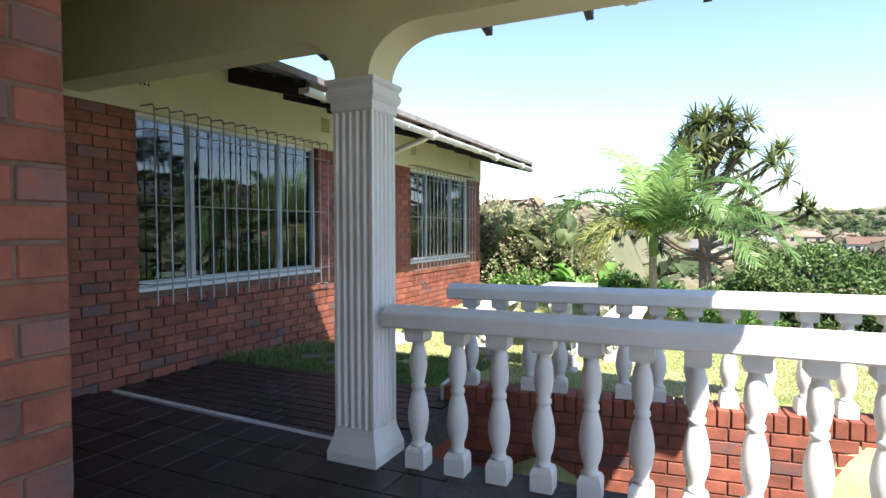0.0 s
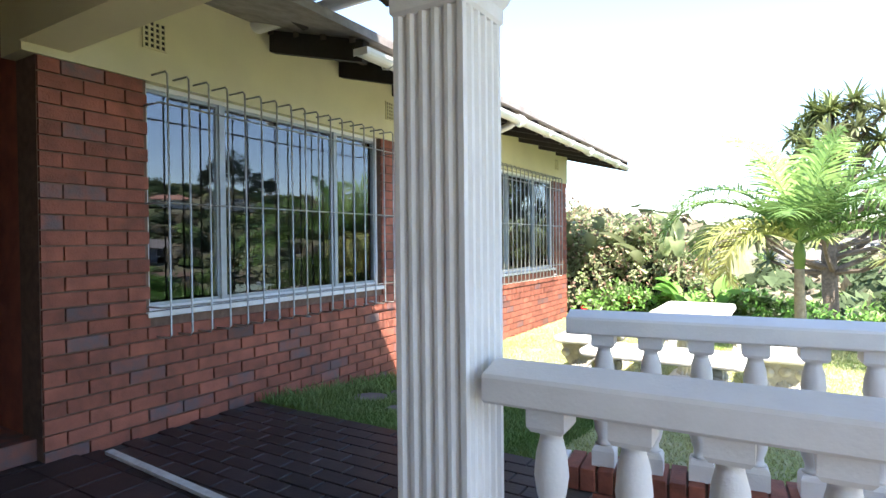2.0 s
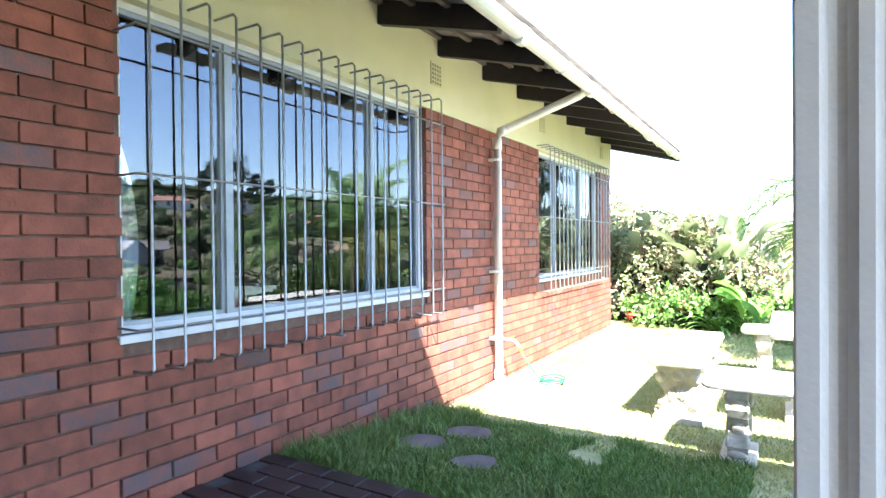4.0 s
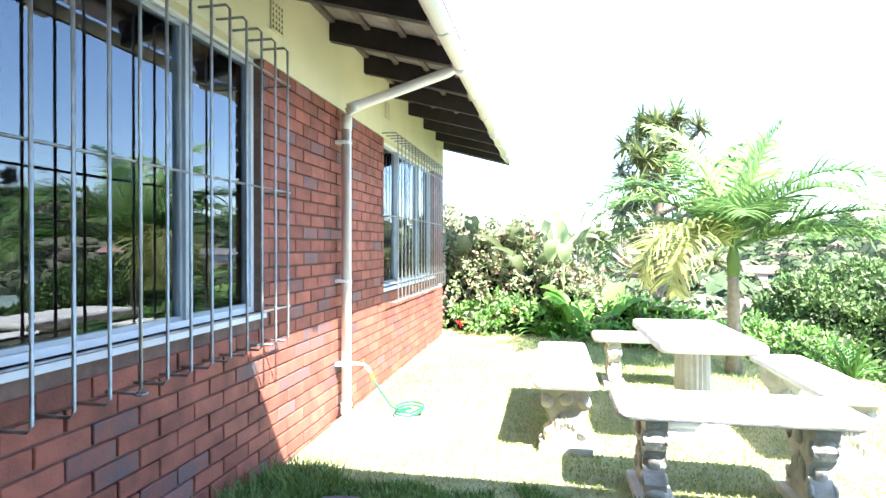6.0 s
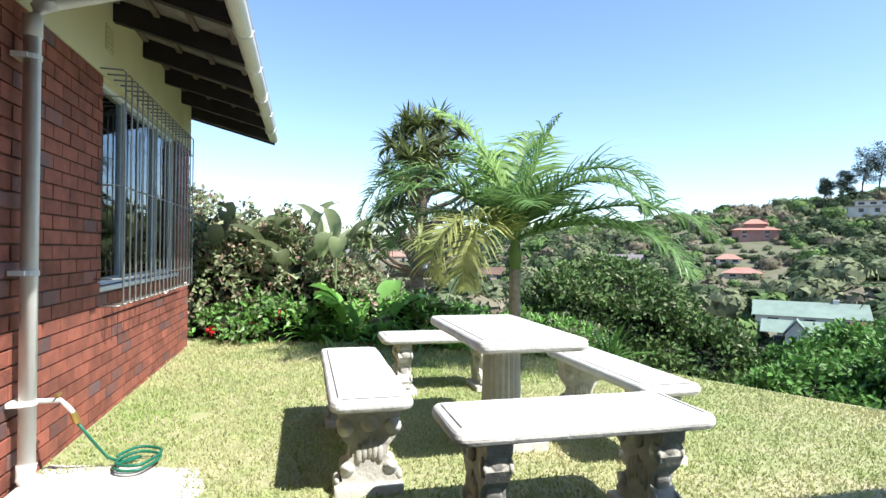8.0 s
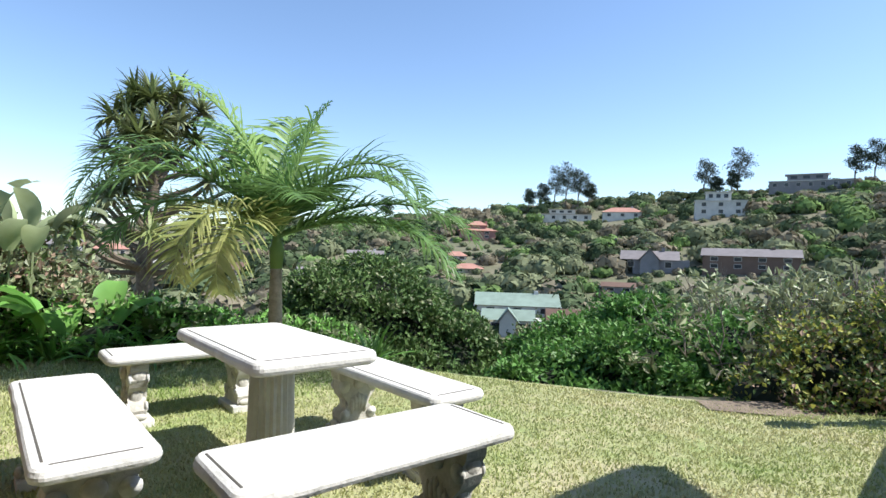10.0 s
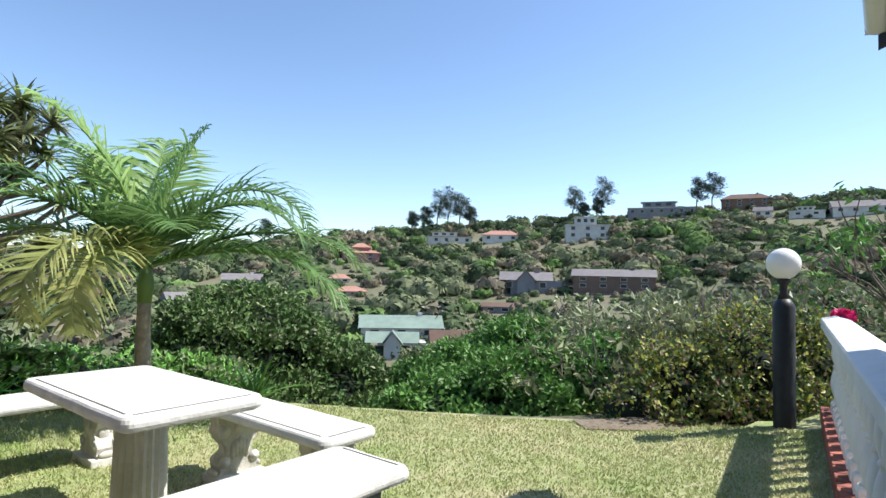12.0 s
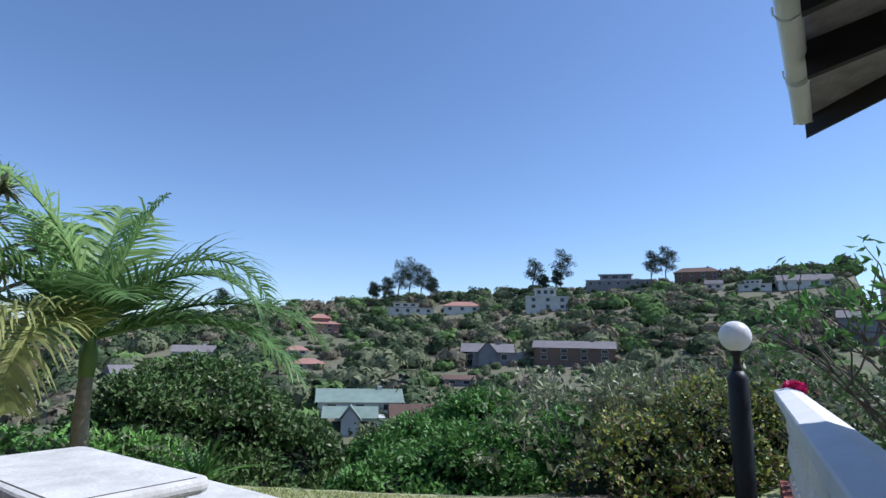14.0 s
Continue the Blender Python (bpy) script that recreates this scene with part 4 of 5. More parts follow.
# spiky tree behind the palm
def rosette(parent, at, size, n, material, name="rosette"):
    vs, fs = [], []
    for i in range(n):
        u = Vector(rng.normal(size=3))
        u.z = abs(u.z) * 0.9 - 0.3
        u.normalize()
        side = u.cross(Vector((0, 0, 1))).normalized() * size * 0.055
        p, d = Vector(at), u.copy()
        b = len(vs)
        for j in range(5):
            w = (0.6, 1.0, 0.9, 0.6, 0.05)[j]
            vs += [p - side * w, p + side * w]
            p = p + d * size / 4
            d = (d + Vector((0, 0, -0.22))).normalized()
        for j in range(4):
            fs.append((b + 2 * j, b + 2 * j + 1, b + 2 * j + 3, b + 2 * j + 2))
    return mesh_part(name, vs, fs, material, parent)


spk = tagged(new("screw_pine"), "spiky branching screw pine standing behind the palm", "tree")
SB = Vector((0.15, 18.0, -3.0))
trunk(spk, [SB, SB + Vector((0.05, 0, 2.2)), SB + Vector((0, 0, 3.7)), SB + Vector((0.15, 0, 5.2)), SB + Vector((0.2, 0, 7.0))], [0.24, 0.19, 0.17, 0.12, 0.05])
for i in range(46):
    up = (i + 0.5) / 46
    z = 1.0 + 3.5 * up + 0.35 * rng.normal() * (1 - up)
    yaw = i * 2.4 + rng.random()
    reach = (2.2 * (1 - up) ** 0.6 + 0.1) * (0.45 + 0.6 * rng.random()) * (1.25 if math.cos(yaw) > 0.3 else 0.9)
    d = Vector((math.cos(yaw), math.sin(yaw), 0))
    a = Vector((SB.x + 0.1, SB.y, max(0.3, z - 0.9)))
    b = Vector((SB.x + 0.1, SB.y, z)) + d * reach
    part("branch", tube([a, a.lerp(b, 0.5) + Vector((0, 0, -0.12)), b], 0, 6, None, [0.08, 0.055, 0.04]), BARK, spk)
    rosette(spk, b, 0.66, 70, LEAF_PINE if i % 3 else LEAF_OLIVE)

# left shrubbery beyond the house corner
bush("shrubbery", "dense mixed shrubbery with olive leaves at the lawn's end", [((-3.7, 12.1, 0.3), (0.9, 0.7, 1.0)), ((-2.8, 12.0, 0.2), (0.9, 0.7, 0.95)), ((-2.1, 11.8, 0.0), (0.7, 0.6, 0.7)), ((-4.7, 12.6, 0.5), (1.1, 0.8, 1.2)),
     ((-3.2, 12.6, 0.8), (0.8, 0.6, 0.7)), ((-4.3, 12.0, 0.1), (0.6, 0.6, 0.8)), ((-5.8, 12.8, 0.4), (1.0, 0.8, 1.2))], 12000, 0.10, LEAF_SILVER, extra=((LEAF_DRY, 8000, 0.09), (LEAF_OLIVE, 6000, 0.10), (LEAF, 3000, 0.10)))
bush("hibiscus_bush", "leafy green bush below the shrubbery with red flowers", [((-1.3, 11.0, -0.2), (0.8, 0.6, 0.45)), ((-0.4, 10.6, -0.35), (0.8, 0.6, 0.5)), ((-3.2, 11.3, -0.1), (0.9, 0.4, 0.35)), ((0.4, 10.0, -0.5), (0.7, 0.6, 0.5))], 5000, 0.09, LEAF_FRESH, extra=((LEAF, 4500, 0.09), (LEAF_SILVER, 2400, 0.09)), lobes=(70, 0.14, 0.28))


def blade_leaf(parent, base, yaw, rise, length, width, droop, material, name="leaf", torn=False):
    pts, p, ang = [], Vector(base), rise
    d2, side = Vector((math.cos(yaw), math.sin(yaw), 0)), Vector((-math.sin(yaw), math.cos(yaw), 0))
    vs, fs = [], []
    n = 9
    for i in range(n):
        s = i / (n - 1)
        w = width / 2 * (0.15 + math.sin(math.pi * min(1, s * 0.93 + 0.05)) ** 0.7) * (0.0 if i == n - 1 else 1)
        w = max(w, 0.002)
        upv = Vector((-d2.x * math.sin(ang), -d2.y * math.sin(ang), math.cos(ang)))
        vs += [p - side * w + upv * w * 0.45, p.copy(), p + side * w + upv * w * 0.45]
        p = p + (d2 * math.cos(ang) + Vector((0, 0, math.sin(ang)))) * length / n
        ang -= droop / n
    for i in range(n - 1):
        b = i * 3
        if not torn or i % 3 != 1:
            fs.append((b, b + 1, b + 4, b + 3))
        fs.append((b + 1, b + 2, b + 5, b + 4))
    return mesh_part(name, vs, fs, material, parent, smooth=True)


def banana_clump(name, label, x, y, n, height, length, width, material, spread=0.5):
    ob = tagged(new(name), label, "leafy plant")
    g = ground_z(x, y)
    for i in range(n):
        yaw = rng.random() * math.tau
        r = rng.random() * spread
        bx, by = x + r * math.cos(yaw), y + r * math.sin(yaw)
        h = height * (0.4 + 0.6 * rng.random())
        top = (bx + 0.12 * math.cos(yaw), by + 0.12 * math.sin(yaw), g + h)
        part("stalk", tube([(bx, by, g - 0.1), top], 0.013, 5), material, ob)
        blade_leaf(ob, top, yaw + rng.normal() * 0.4, radians(55 + 30 * rng.random()), length * (0.7 + 0.5 * rng.random()), width, radians(60 + 60 * rng.random()), material, torn=rng.random() < 0.3)
    return ob


for x, y, n in ((-4.9, 12.4, 26), (-4.0, 12.1, 24), (-3.1, 12.2, 22), (-2.4, 11.9, 16)):
    banana_clump("strelitzia_clump", "tall wild strelitzia clump with pale torn paddle leaves", x, y, n, 1.55, 0.72, 0.21, LEAF_SILVER, 0.6)
banana_clump("banana_plant", "low broad-leaved pale green plant behind the far bench", -1.95, 10.9, 12, 0.42, 0.62, 0.30, LEAF_FRESH, 0.3)
banana_clump("banana_plant", "broad-leaved green plant low in the shrubbery", -1.2, 11.0, 9, 0.35, 0.5, 0.24, LEAF, 0.35)


def strap_plant(name, label, x, y, n, length, width, material, z=None, stiff=0.5):
    ob = tagged(new(name), label, "leafy plant")
    g = ground_z(x, y) if z is None else z
    vs, fs = [], []
    for i in range(n):
        yaw, rise = rng.random() * math.tau, radians(35 + 50 * rng.random())
        d2, side = Vector((math.cos(yaw), math.sin(yaw), 0)), Vector((-math.sin(yaw), math.cos(yaw), 0))
        p, L = Vector((x + 0.05 * math.cos(yaw), y + 0.05 * math.sin(yaw), g)), length * (0.7 + 0.5 * rng.random())
        b = len(vs)
        for j in range(7):
            w = width / 2 * (1.0, 1.0, 0.95, 0.85, 0.65, 0.4, 0.05)[j]
            vs += [p - side * w + Vector((0, 0, w * 0.5)), p.copy(), p + side * w + Vector((0, 0, w * 0.5))]
            p = p + (d2 * math.cos(rise) + Vector((0, 0, math.sin(rise)))) * L / 6
            rise -= (1 - stiff) * 0.55
        for j in range(6):
            q = b + 3 * j
            fs += [(q, q + 1, q + 4, q + 3), (q + 1, q + 2, q + 5, q + 4)]
    mesh_part("leaf_rosette", vs, fs, material, ob)
    return ob


for x, y in ((-2.6, 11.0), (-2.15, 10.95), (-2.9, 11.25), (-1.75, 10.6), (-1.35, 10.35), (-0.95, 10.1), (-2.4, 11.3)):
    strap_plant("agapanthus", "bright green strap-leaved agapanthus at the lawn's edge", x, y, 34, 0.62, 0.055, LEAF_FRESH, LAWN_Z - 0.05)
strap_plant("aloe", "spiky green aloe at the lawn's edge", 0.55, 9.0, 30, 0.50, 0.045, LEAF_BRIGHT, -0.25, 0.75)
strap_plant("aloe", "small spiky aloe beyond the bench", 0.15, 9.6, 24, 0.5, 0.04, LEAF, -0.3, 0.6)
for x, y, z in ((-3.35, 11.0, -0.02), (-3.0, 10.95, 0.1), (-3.9, 11.1, -0.1)):
    red = tagged(new("hibiscus_flower"), "small red hibiscus flower in the shrubbery", "flower", "red hibiscus flowers")
    leaves("petals", [((x, y, z), (0.05, 0.05, 0.05))], 26, 0.05, PETAL_RED, red, longish=1.2)

# hedges falling away beyond the lawn
bush("mango_bush", "large rounded olive-green bush beyond the lawn", [((1.8, 11.2, -0.65), (1.5, 1.4, 1.5)), ((2.5, 10.3, -1.15), (1.2, 1.1, 1.25)), ((0.9, 11.3, -0.9), (1.0, 1.0, 1.1)), ((3.0, 9.6, -1.45), (1.0, 0.9, 0.95)), ((1.6, 9.9, -1.2), (0.9, 0.8, 0.95))], 52000, 0.08, LEAF, extra=((LEAF_OLIVE, 11000, 0.07),), lumpy=0.1, lobes=(190, 0.22, 0.38))
bush("creeper_hedge", "bright green creeper hedge along the edge of the lawn", [((2.6, 8.3, -1.06), (0.8, 0.8, 0.9)), ((3.3, 7.5, -0.81), (0.9, 0.8, 0.9)), ((4.2, 6.9, -0.56), (0.9, 0.8, 0.9)), ((3.0, 6.9, -0.76), (0.6, 0.5, 0.5)), ((2.3, 7.5, -0.81), (0.55, 0.5, 0.5)), ((4.9, 8.2, -0.61), (1.1, 0.9, 1.0)), ((3.8, 8.9, -0.96), (1.0, 0.9, 1.0)), ((5.6, 9.2, -0.81), (1.0, 0.9, 1.1)),
     ((6.0, 7.5, -0.96), (1.1, 1.0, 1.05))], 60000, 0.08, LEAF_BRIGHT, "hedge", extra=((LEAF, 20000, 0.065),), droop=0.3, lumpy=0.12, lobes=(420, 0.16, 0.30))
BOUG = [((3.3, 5.5, -0.25), (0.6, 0.5, 0.7)), ((3.8, 5.0, -0.05), (0.65, 0.55, 0.8)), ((2.85, 5.9, -0.4), (0.45, 0.4, 0.45)), ((4.5, 5.8, -0.2), (0.85, 0.75, 0.85)), ((4.4, 4.6, -0.1), (0.7, 0.5, 0.85)), ((3.35, 4.9, -0.45), (0.4, 0.3, 0.5))]
bush("bougainvillea", "dark tangled bougainvillea bush with yellow-green leaves around the lamp post", BOUG, 6500, 0.055, LEAF_YELLOW, extra=((LEAF, 9000, 0.055), (LEAF_OLIVE, 5000, 0.05), (LEAF_DRY, 5000, 0.05)), lobes=(90, 0.14, 0.3))
bush("bougainvillea_underside", "dark dry lower branches of the bougainvillea", [((3.1, 5.3, -0.45), (0.5, 0.45, 0.42)), ((3.7, 5.0, -0.4), (0.5, 0.45, 0.5)), ((2.75, 5.6, -0.5), (0.38, 0.36, 0.3)), ((3.2, 4.75, -0.45), (0.35, 0.3, 0.4))], 3500, 0.05, LEAF_DRY, extra=((LEAF, 4200, 0.05),))


def twigs(name, label, x, y, z, n, height, spread, radius=0.03, lean=(0, 0), material=None, tips=None):
    """A bare shrub: stems that fork three times."""
    ob = tagged(new(name), label, "bare shrub")
    bm = bmesh.new()
    ends = []
    def grow(p, d, L, r, k):
        q = p + d * L
        m = p.lerp(q, 0.5) + Vector(rng.normal(size=3)) * L * 0.06
        tube([p, m, q], 0, 5 if k < 2 else 3, bm, [r, r * 0.8, r * 0.6])
        if k == 0:
            ends.append(q)
            return
        for j in range(3 if k > 2 else 2 + (rng.random() < 0.4)):
            e = (d + Vector(rng.normal(size=3)) * 0.42 + Vector((0, 0, 0.10))).normalized()
            grow(q, e, L * (0.62 + 0.25 * rng.random()), r * 0.6, k - 1)
    for i in range(n):
        a = rng.random() * math.tau
        d = Vector((math.cos(a) * spread + lean[0], math.sin(a) * spread + lean[1], 1)).normalized()
        grow(Vector((x + 0.1 * math.cos(a), y + 0.1 * math.sin(a), z)), d, height * 0.38, radius, 3)
    part("crown", bm, material or TWIG, ob)
    if tips:
        leaves("leaf_tuft", [((e.x, e.y, e.z), (0.07, 0.07, 0.05)) for e in ends], len(ends) * 6, 0.11, tips, ob, kind="stuff", longish=2.4)
    return ob


twigs("twiggy_shrub", "grey leafless shrub standing above the bougainvillea", 4.1, 6.6, -0.9, 14, 1.75, 0.75, 0.022, tips=LEAF_OLIVE)
twigs("twiggy_shrub", "pale bare twiggy shrub behind the lamp post", 5.2, 6.6, -1.2, 12, 2.1, 0.8, 0.03)
twigs("twiggy_shrub", "pale bare twiggy shrub on the slope", 5.6, 5.6, -1.1, 12, 2.2, 0.8, 0.03)
twigs("twiggy_shrub", "tangled dry shrub beyond the bougainvillea", 4.6, 6.3, -1.1, 8, 1.4, 0.8, 0.02)
twigs("twiggy_shrub", "tangled dry shrub beside the bougainvillea", 3.6, 5.9, -0.7, 6, 1.0, 0.7, 0.012)
twigs("frangipani", "bare thick-branched frangipani with a few leaves beyond the balustrade", 4.0, 2.85, -0.6, 5, 2.6, 0.30, 0.035, (-0.05, 0.30), BARK, LEAF_BRIGHT)
bush("slope_bush", "green bushes filling the slope beyond the balustrade", [((6.0, 4.6, -0.6), (1.1, 1.0, 1.1)), ((7.5, 5.8, -0.8), (1.4, 1.2, 1.3)), ((5.4, 3.2, -0.7), (1.0, 0.9, 0.9)), ((8.6, 4.2, -0.8), (1.6, 1.4, 1.5)), ((7.0, 2.6, -0.8), (1.3, 1.2, 1.2)), ((7.8, 8.2, -1.5), (1.8, 1.5, 1.6))],
     12000, 0.11, LEAF, extra=((LEAF_OLIVE, 9000, 0.1), (LEAF_DRY, 3000, 0.09)))
pinkf = tagged(new("bougainvillea_flower"), "cluster of magenta bougainvillea flowers at the balustrade's end", "flower")
leaves("petals", [((3.08, 4.21, 0.80), (0.08, 0.07, 0.05))], 150, 0.045, PETAL, pinkf, longish=1.2)

# trees on the near slopes and the far hillside: too many to count
def crown_field(name, label, count, rmin, rmax, phi0, phi1, smin, smax, material, tufts=110, power=1.0):
    """Crowns made of a small core and many outward leaf clumps, one joined mesh."""
    base = bmesh.new()
    bmesh.ops.create_icosphere(base, subdivisions=1, radius=1)
    bv = np.array([v.co[:] for v in base.verts])
    bf = np.array([[v.index for v in f.verts] for f in base.faces])
    base.free()
    allv, allf, off = [], [], 0
    for i in range(count):
        r = rmin + (rmax - rmin) * rng.random() ** power
        phi = radians(phi0 + (phi1 - phi0) * rng.random())
        x, y = -1 + r * math.sin(phi), 4 + r * math.cos(phi)
        s = (smin + (smax - smin) * rng.random() ** 2) * (0.5 + 0.5 * min(1, r / 120))
        if open_view(x, y):
            s = 1.1 + 0.8 * rng.random()
        flat = 0.55 + 0.35 * rng.random()
        cen = np.array([x, y, ground_z(x, y) + s * 0.25])
        v = bv * (0.74 + 0.12 * rng.random((len(bv), 1))) * np.array([s, s, s * flat]) + cen
        allv.append(v)
        allf.append(bf + off)
        off += len(bv)
        u = rng.normal(size=(tufts, 3))
        u[:, 2] = np.abs(u[:, 2]) - 0.25
        u /= np.linalg.norm(u, axis=1)[:, None]
        ph = rng.random(3) * 6
        lump = 0.86 + 0.16 * np.sin(u[:, 0] * 5 + ph[0]) * np.cos(u[:, 1] * 5 + ph[1]) + 0.10 * np.sin(u[:, 2] * 8 + ph[2]) + 0.08 * rng.normal(size=tufts)
        c = cen + u * lump[:, None] * np.array([s, s, s * flat])
        e1 = np.cross(u, rng.normal(size=(tufts, 3)))
        e1 /= np.linalg.norm(e1, axis=1)[:, None]
        e2 = np.cross(u, e1) + u * (0.25 * rng.normal(size=(tufts, 1)))
        k = s * (0.13 + 0.12 * rng.random((tufts, 1)))
        tri = np.stack([c - e1 * k - e2 * k * 0.6, c + e1 * k - e2 * k * 0.6, c + e2 * k], 1).reshape(-1, 3)
        allv.append(tri)
        allf.append(np.arange(tufts * 3).reshape(-1, 3) + off)
        off += tufts * 3
    return mesh_part(name, np.concatenate(allv).tolist(), np.concatenate(allf).tolist(), material, None, label, "stuff")


FAR_A = mat("far_foliage_dark", (0.11, 0.15, 0.075), (0.04, 0.06, 0.03), 1.0, 0.25, 0, 2.5, vary=0.2, spec=0.1, through_light=0.2)
FAR_B = mat("far_foliage_olive", (0.24, 0.26, 0.15), (0.10, 0.125, 0.065), 1.0, 0.25, 0, 2.5, vary=0.2, spec=0.1, through_light=0.2)
FAR_C = mat("far_foliage_dry", (0.29, 0.255, 0.18), (0.14, 0.125, 0.085), 1.0, 0.25, 0, 2.5, vary=0.2, spec=0.1, through_light=0.2)
FAR_PINE = mat("far_pine_needles", (0.13, 0.16, 0.12), (0.07, 0.09, 0.07), 1.0, 0.25, 0, 2.5, vary=0.2, spec=0.1, through_light=0.1)
FAR_D = mat("far_foliage_fresh", (0.20, 0.30, 0.10), (0.08, 0.13, 0.045), 1.0, 0.25, 0, 2.5, vary=0.2, spec=0.1, through_light=0.2)
# ---- far houses and ridge trees, placed by bearing and distance ----
def spot(phi, r, dz=0.0):
    a = radians(phi)
    x, y = -2.8 + r * math.sin(a), 3.9 + r * math.cos(a)
    return x, y, ground_z(x, y) + dz


def slope_range(phi, elev):
    """Distance at which the hillside is seen at a given elevation from the garden."""
    for r in np.arange(70, 299, 2.0):
        if (spot(phi, r)[2] - 1.1) / r >= math.tan(radians(elev)):
            return float(r)
    return 298.0


def hip_roof(w, d, h, roof_h, hip, o=0.5):
    bm = bmesh.new()
    k = w / 2 - (d / 2 if hip else -o)
    vs = [bm.verts.new(p) for p in ((-w / 2 - o, -d / 2 - o, h), (w / 2 + o, -d / 2 - o, h), (w / 2 + o, d / 2 + o, h), (-w / 2 - o, d / 2 + o, h), (-k, 0, h + roof_h), (k, 0, h + roof_h))]
    for f in ((0, 1, 5, 4), (2, 3, 4, 5), (1, 2, 5), (3, 0, 4), (3, 2, 1, 0)):
        bm.faces.new([vs[i] for i in f])
    return bm


def far_house(phi0, phi1, low, eave, top, kind, wall, roofm, turn, storeys, label):
    """A house from its bearings and the elevations of its foot, eave and ridge."""
    phi = (phi0 + phi1) / 2
    r = slope_range(phi, low)
    x, y, g = spot(phi, r)
    w = 2 * r * math.tan(radians(phi1 - phi0) / 2) - (0 if kind == "flat" else 1.0)
    z = 1.1 + r * math.tan(radians(low))
    h, roof_h = r * (math.tan(radians(eave)) - math.tan(radians(low))), r * (math.tan(radians(top)) - math.tan(radians(eave)))
    d = min(8.0, w * 0.6)
    hs = thing("house", (x, y, z), label, "house", "", -phi + turn)
    part("wall", box(-w / 2, w / 2, -d / 2, d / 2, min(-3.0, g - z - 1), h), wall, hs)
    if kind == "flat":
        part("roof", box(-w / 2 - 0.3, w / 2 + 0.3, -d / 2 - 0.3, d / 2 + 0.3, h, h + 0.35), roofm, hs)
        part("upper_storey", box(-w * 0.28, w * 0.2, -d / 2 + 0.6, d / 2 - 0.6, h + 0.35, h + 0.35 + roof_h), wall, hs)
        part("upper_roof", box(-w * 0.31, w * 0.23, -d / 2 + 0.3, d / 2 - 0.3, h + 0.35 + roof_h, h + 0.6 + roof_h), roofm, hs)
        for i in range(3):
            part("window", box(-w * 0.24 + i * w * 0.15, -w * 0.24 + i * w * 0.15 + w * 0.08, -d / 2 + 0.54, -d / 2 + 0.62, h + 0.35 + roof_h * 0.3, h + 0.35 + roof_h * 0.8), H_GLASS, hs)
    elif kind == "tiers":
        part("roof", hip_roof(w, d, h, roof_h * 0.45, True, 0.9), roofm, hs)
        part("upper_wall", box(-w * 0.22, w * 0.22, -d * 0.25, d * 0.25, h + roof_h * 0.2, h + roof_h * 0.62), wall, hs)
        part("upper_roof", hip_roof(w * 0.5, d * 0.55, h + roof_h * 0.62, roof_h * 0.5, True, 0.6), roofm, hs)
    elif kind == "cross":
        part("roof", hip_roof(w, d, h, roof_h * 0.85, False), roofm, hs)
        gw = w * 0.17
        part("gable_wall", prism([(-gw, -3), (-gw, h), (0, h + roof_h), (gw, h), (gw, -3)], (-d / 2 - 1.6, 0), "y", None), wall, hs)
        hs.children[-1].location.x = w * 0.2
        bm = bmesh.new()
        for sg in (-1, 1):
            q = [bm.verts.new(p) for p in ((0, -d / 2 - 2.0, h + roof_h + 0.15), (0, 0, h + roof_h + 0.15), (sg * (gw + 0.5), 0, h - 0.2), (sg * (gw + 0.5), -d / 2 - 2.0, h - 0.2))]
            bm.faces.new(q)
        part("gable_roof", bm, roofm, hs)
        hs.children[-1].location.x = w * 0.2
    else:
        part("roof", hip_roof(w, d, h, roof_h, kind == "hip"), roofm, hs)
        if kind == "gable":
            for sg in (-1, 1):
                part("barge", box(sg * (w / 2 + 0.5) - 0.1, sg * (w / 2 + 0.5) + 0.1, -d / 2 - 0.5, d / 2 + 0.5, h - 0.25, h + 0.02), H_WHITE, hs)
    n = max(2, int(w / 4.4))
    for s in range(storeys):
        for i in range(n):
            cx = -w / 2 + w * (i + 0.5) / n
            zz = h * (s + 0.3) / storeys
            hh = min(1.5, h / storeys * 0.5)
            part("window", box(cx - 0.75, cx + 0.75, -d / 2 - 0.06, -d / 2 + 0.02, zz, zz + hh), H_GLASS, hs)
            part("window_frame", box(cx - 0.85, cx + 0.85, -d / 2 - 0.03, -d / 2 + 0.01, zz - 0.1, zz + hh + 0.1), H_WHITE, hs)
    if w > 9 and kind != "flat":
        part("chimney", box(w * 0.22, w * 0.22 + 0.8, -0.4, 0.4, h, h + roof_h + 0.5), wall, hs)
    clear = r * radians(phi1 - phi0) * 0.5
    return x, y, clear, r


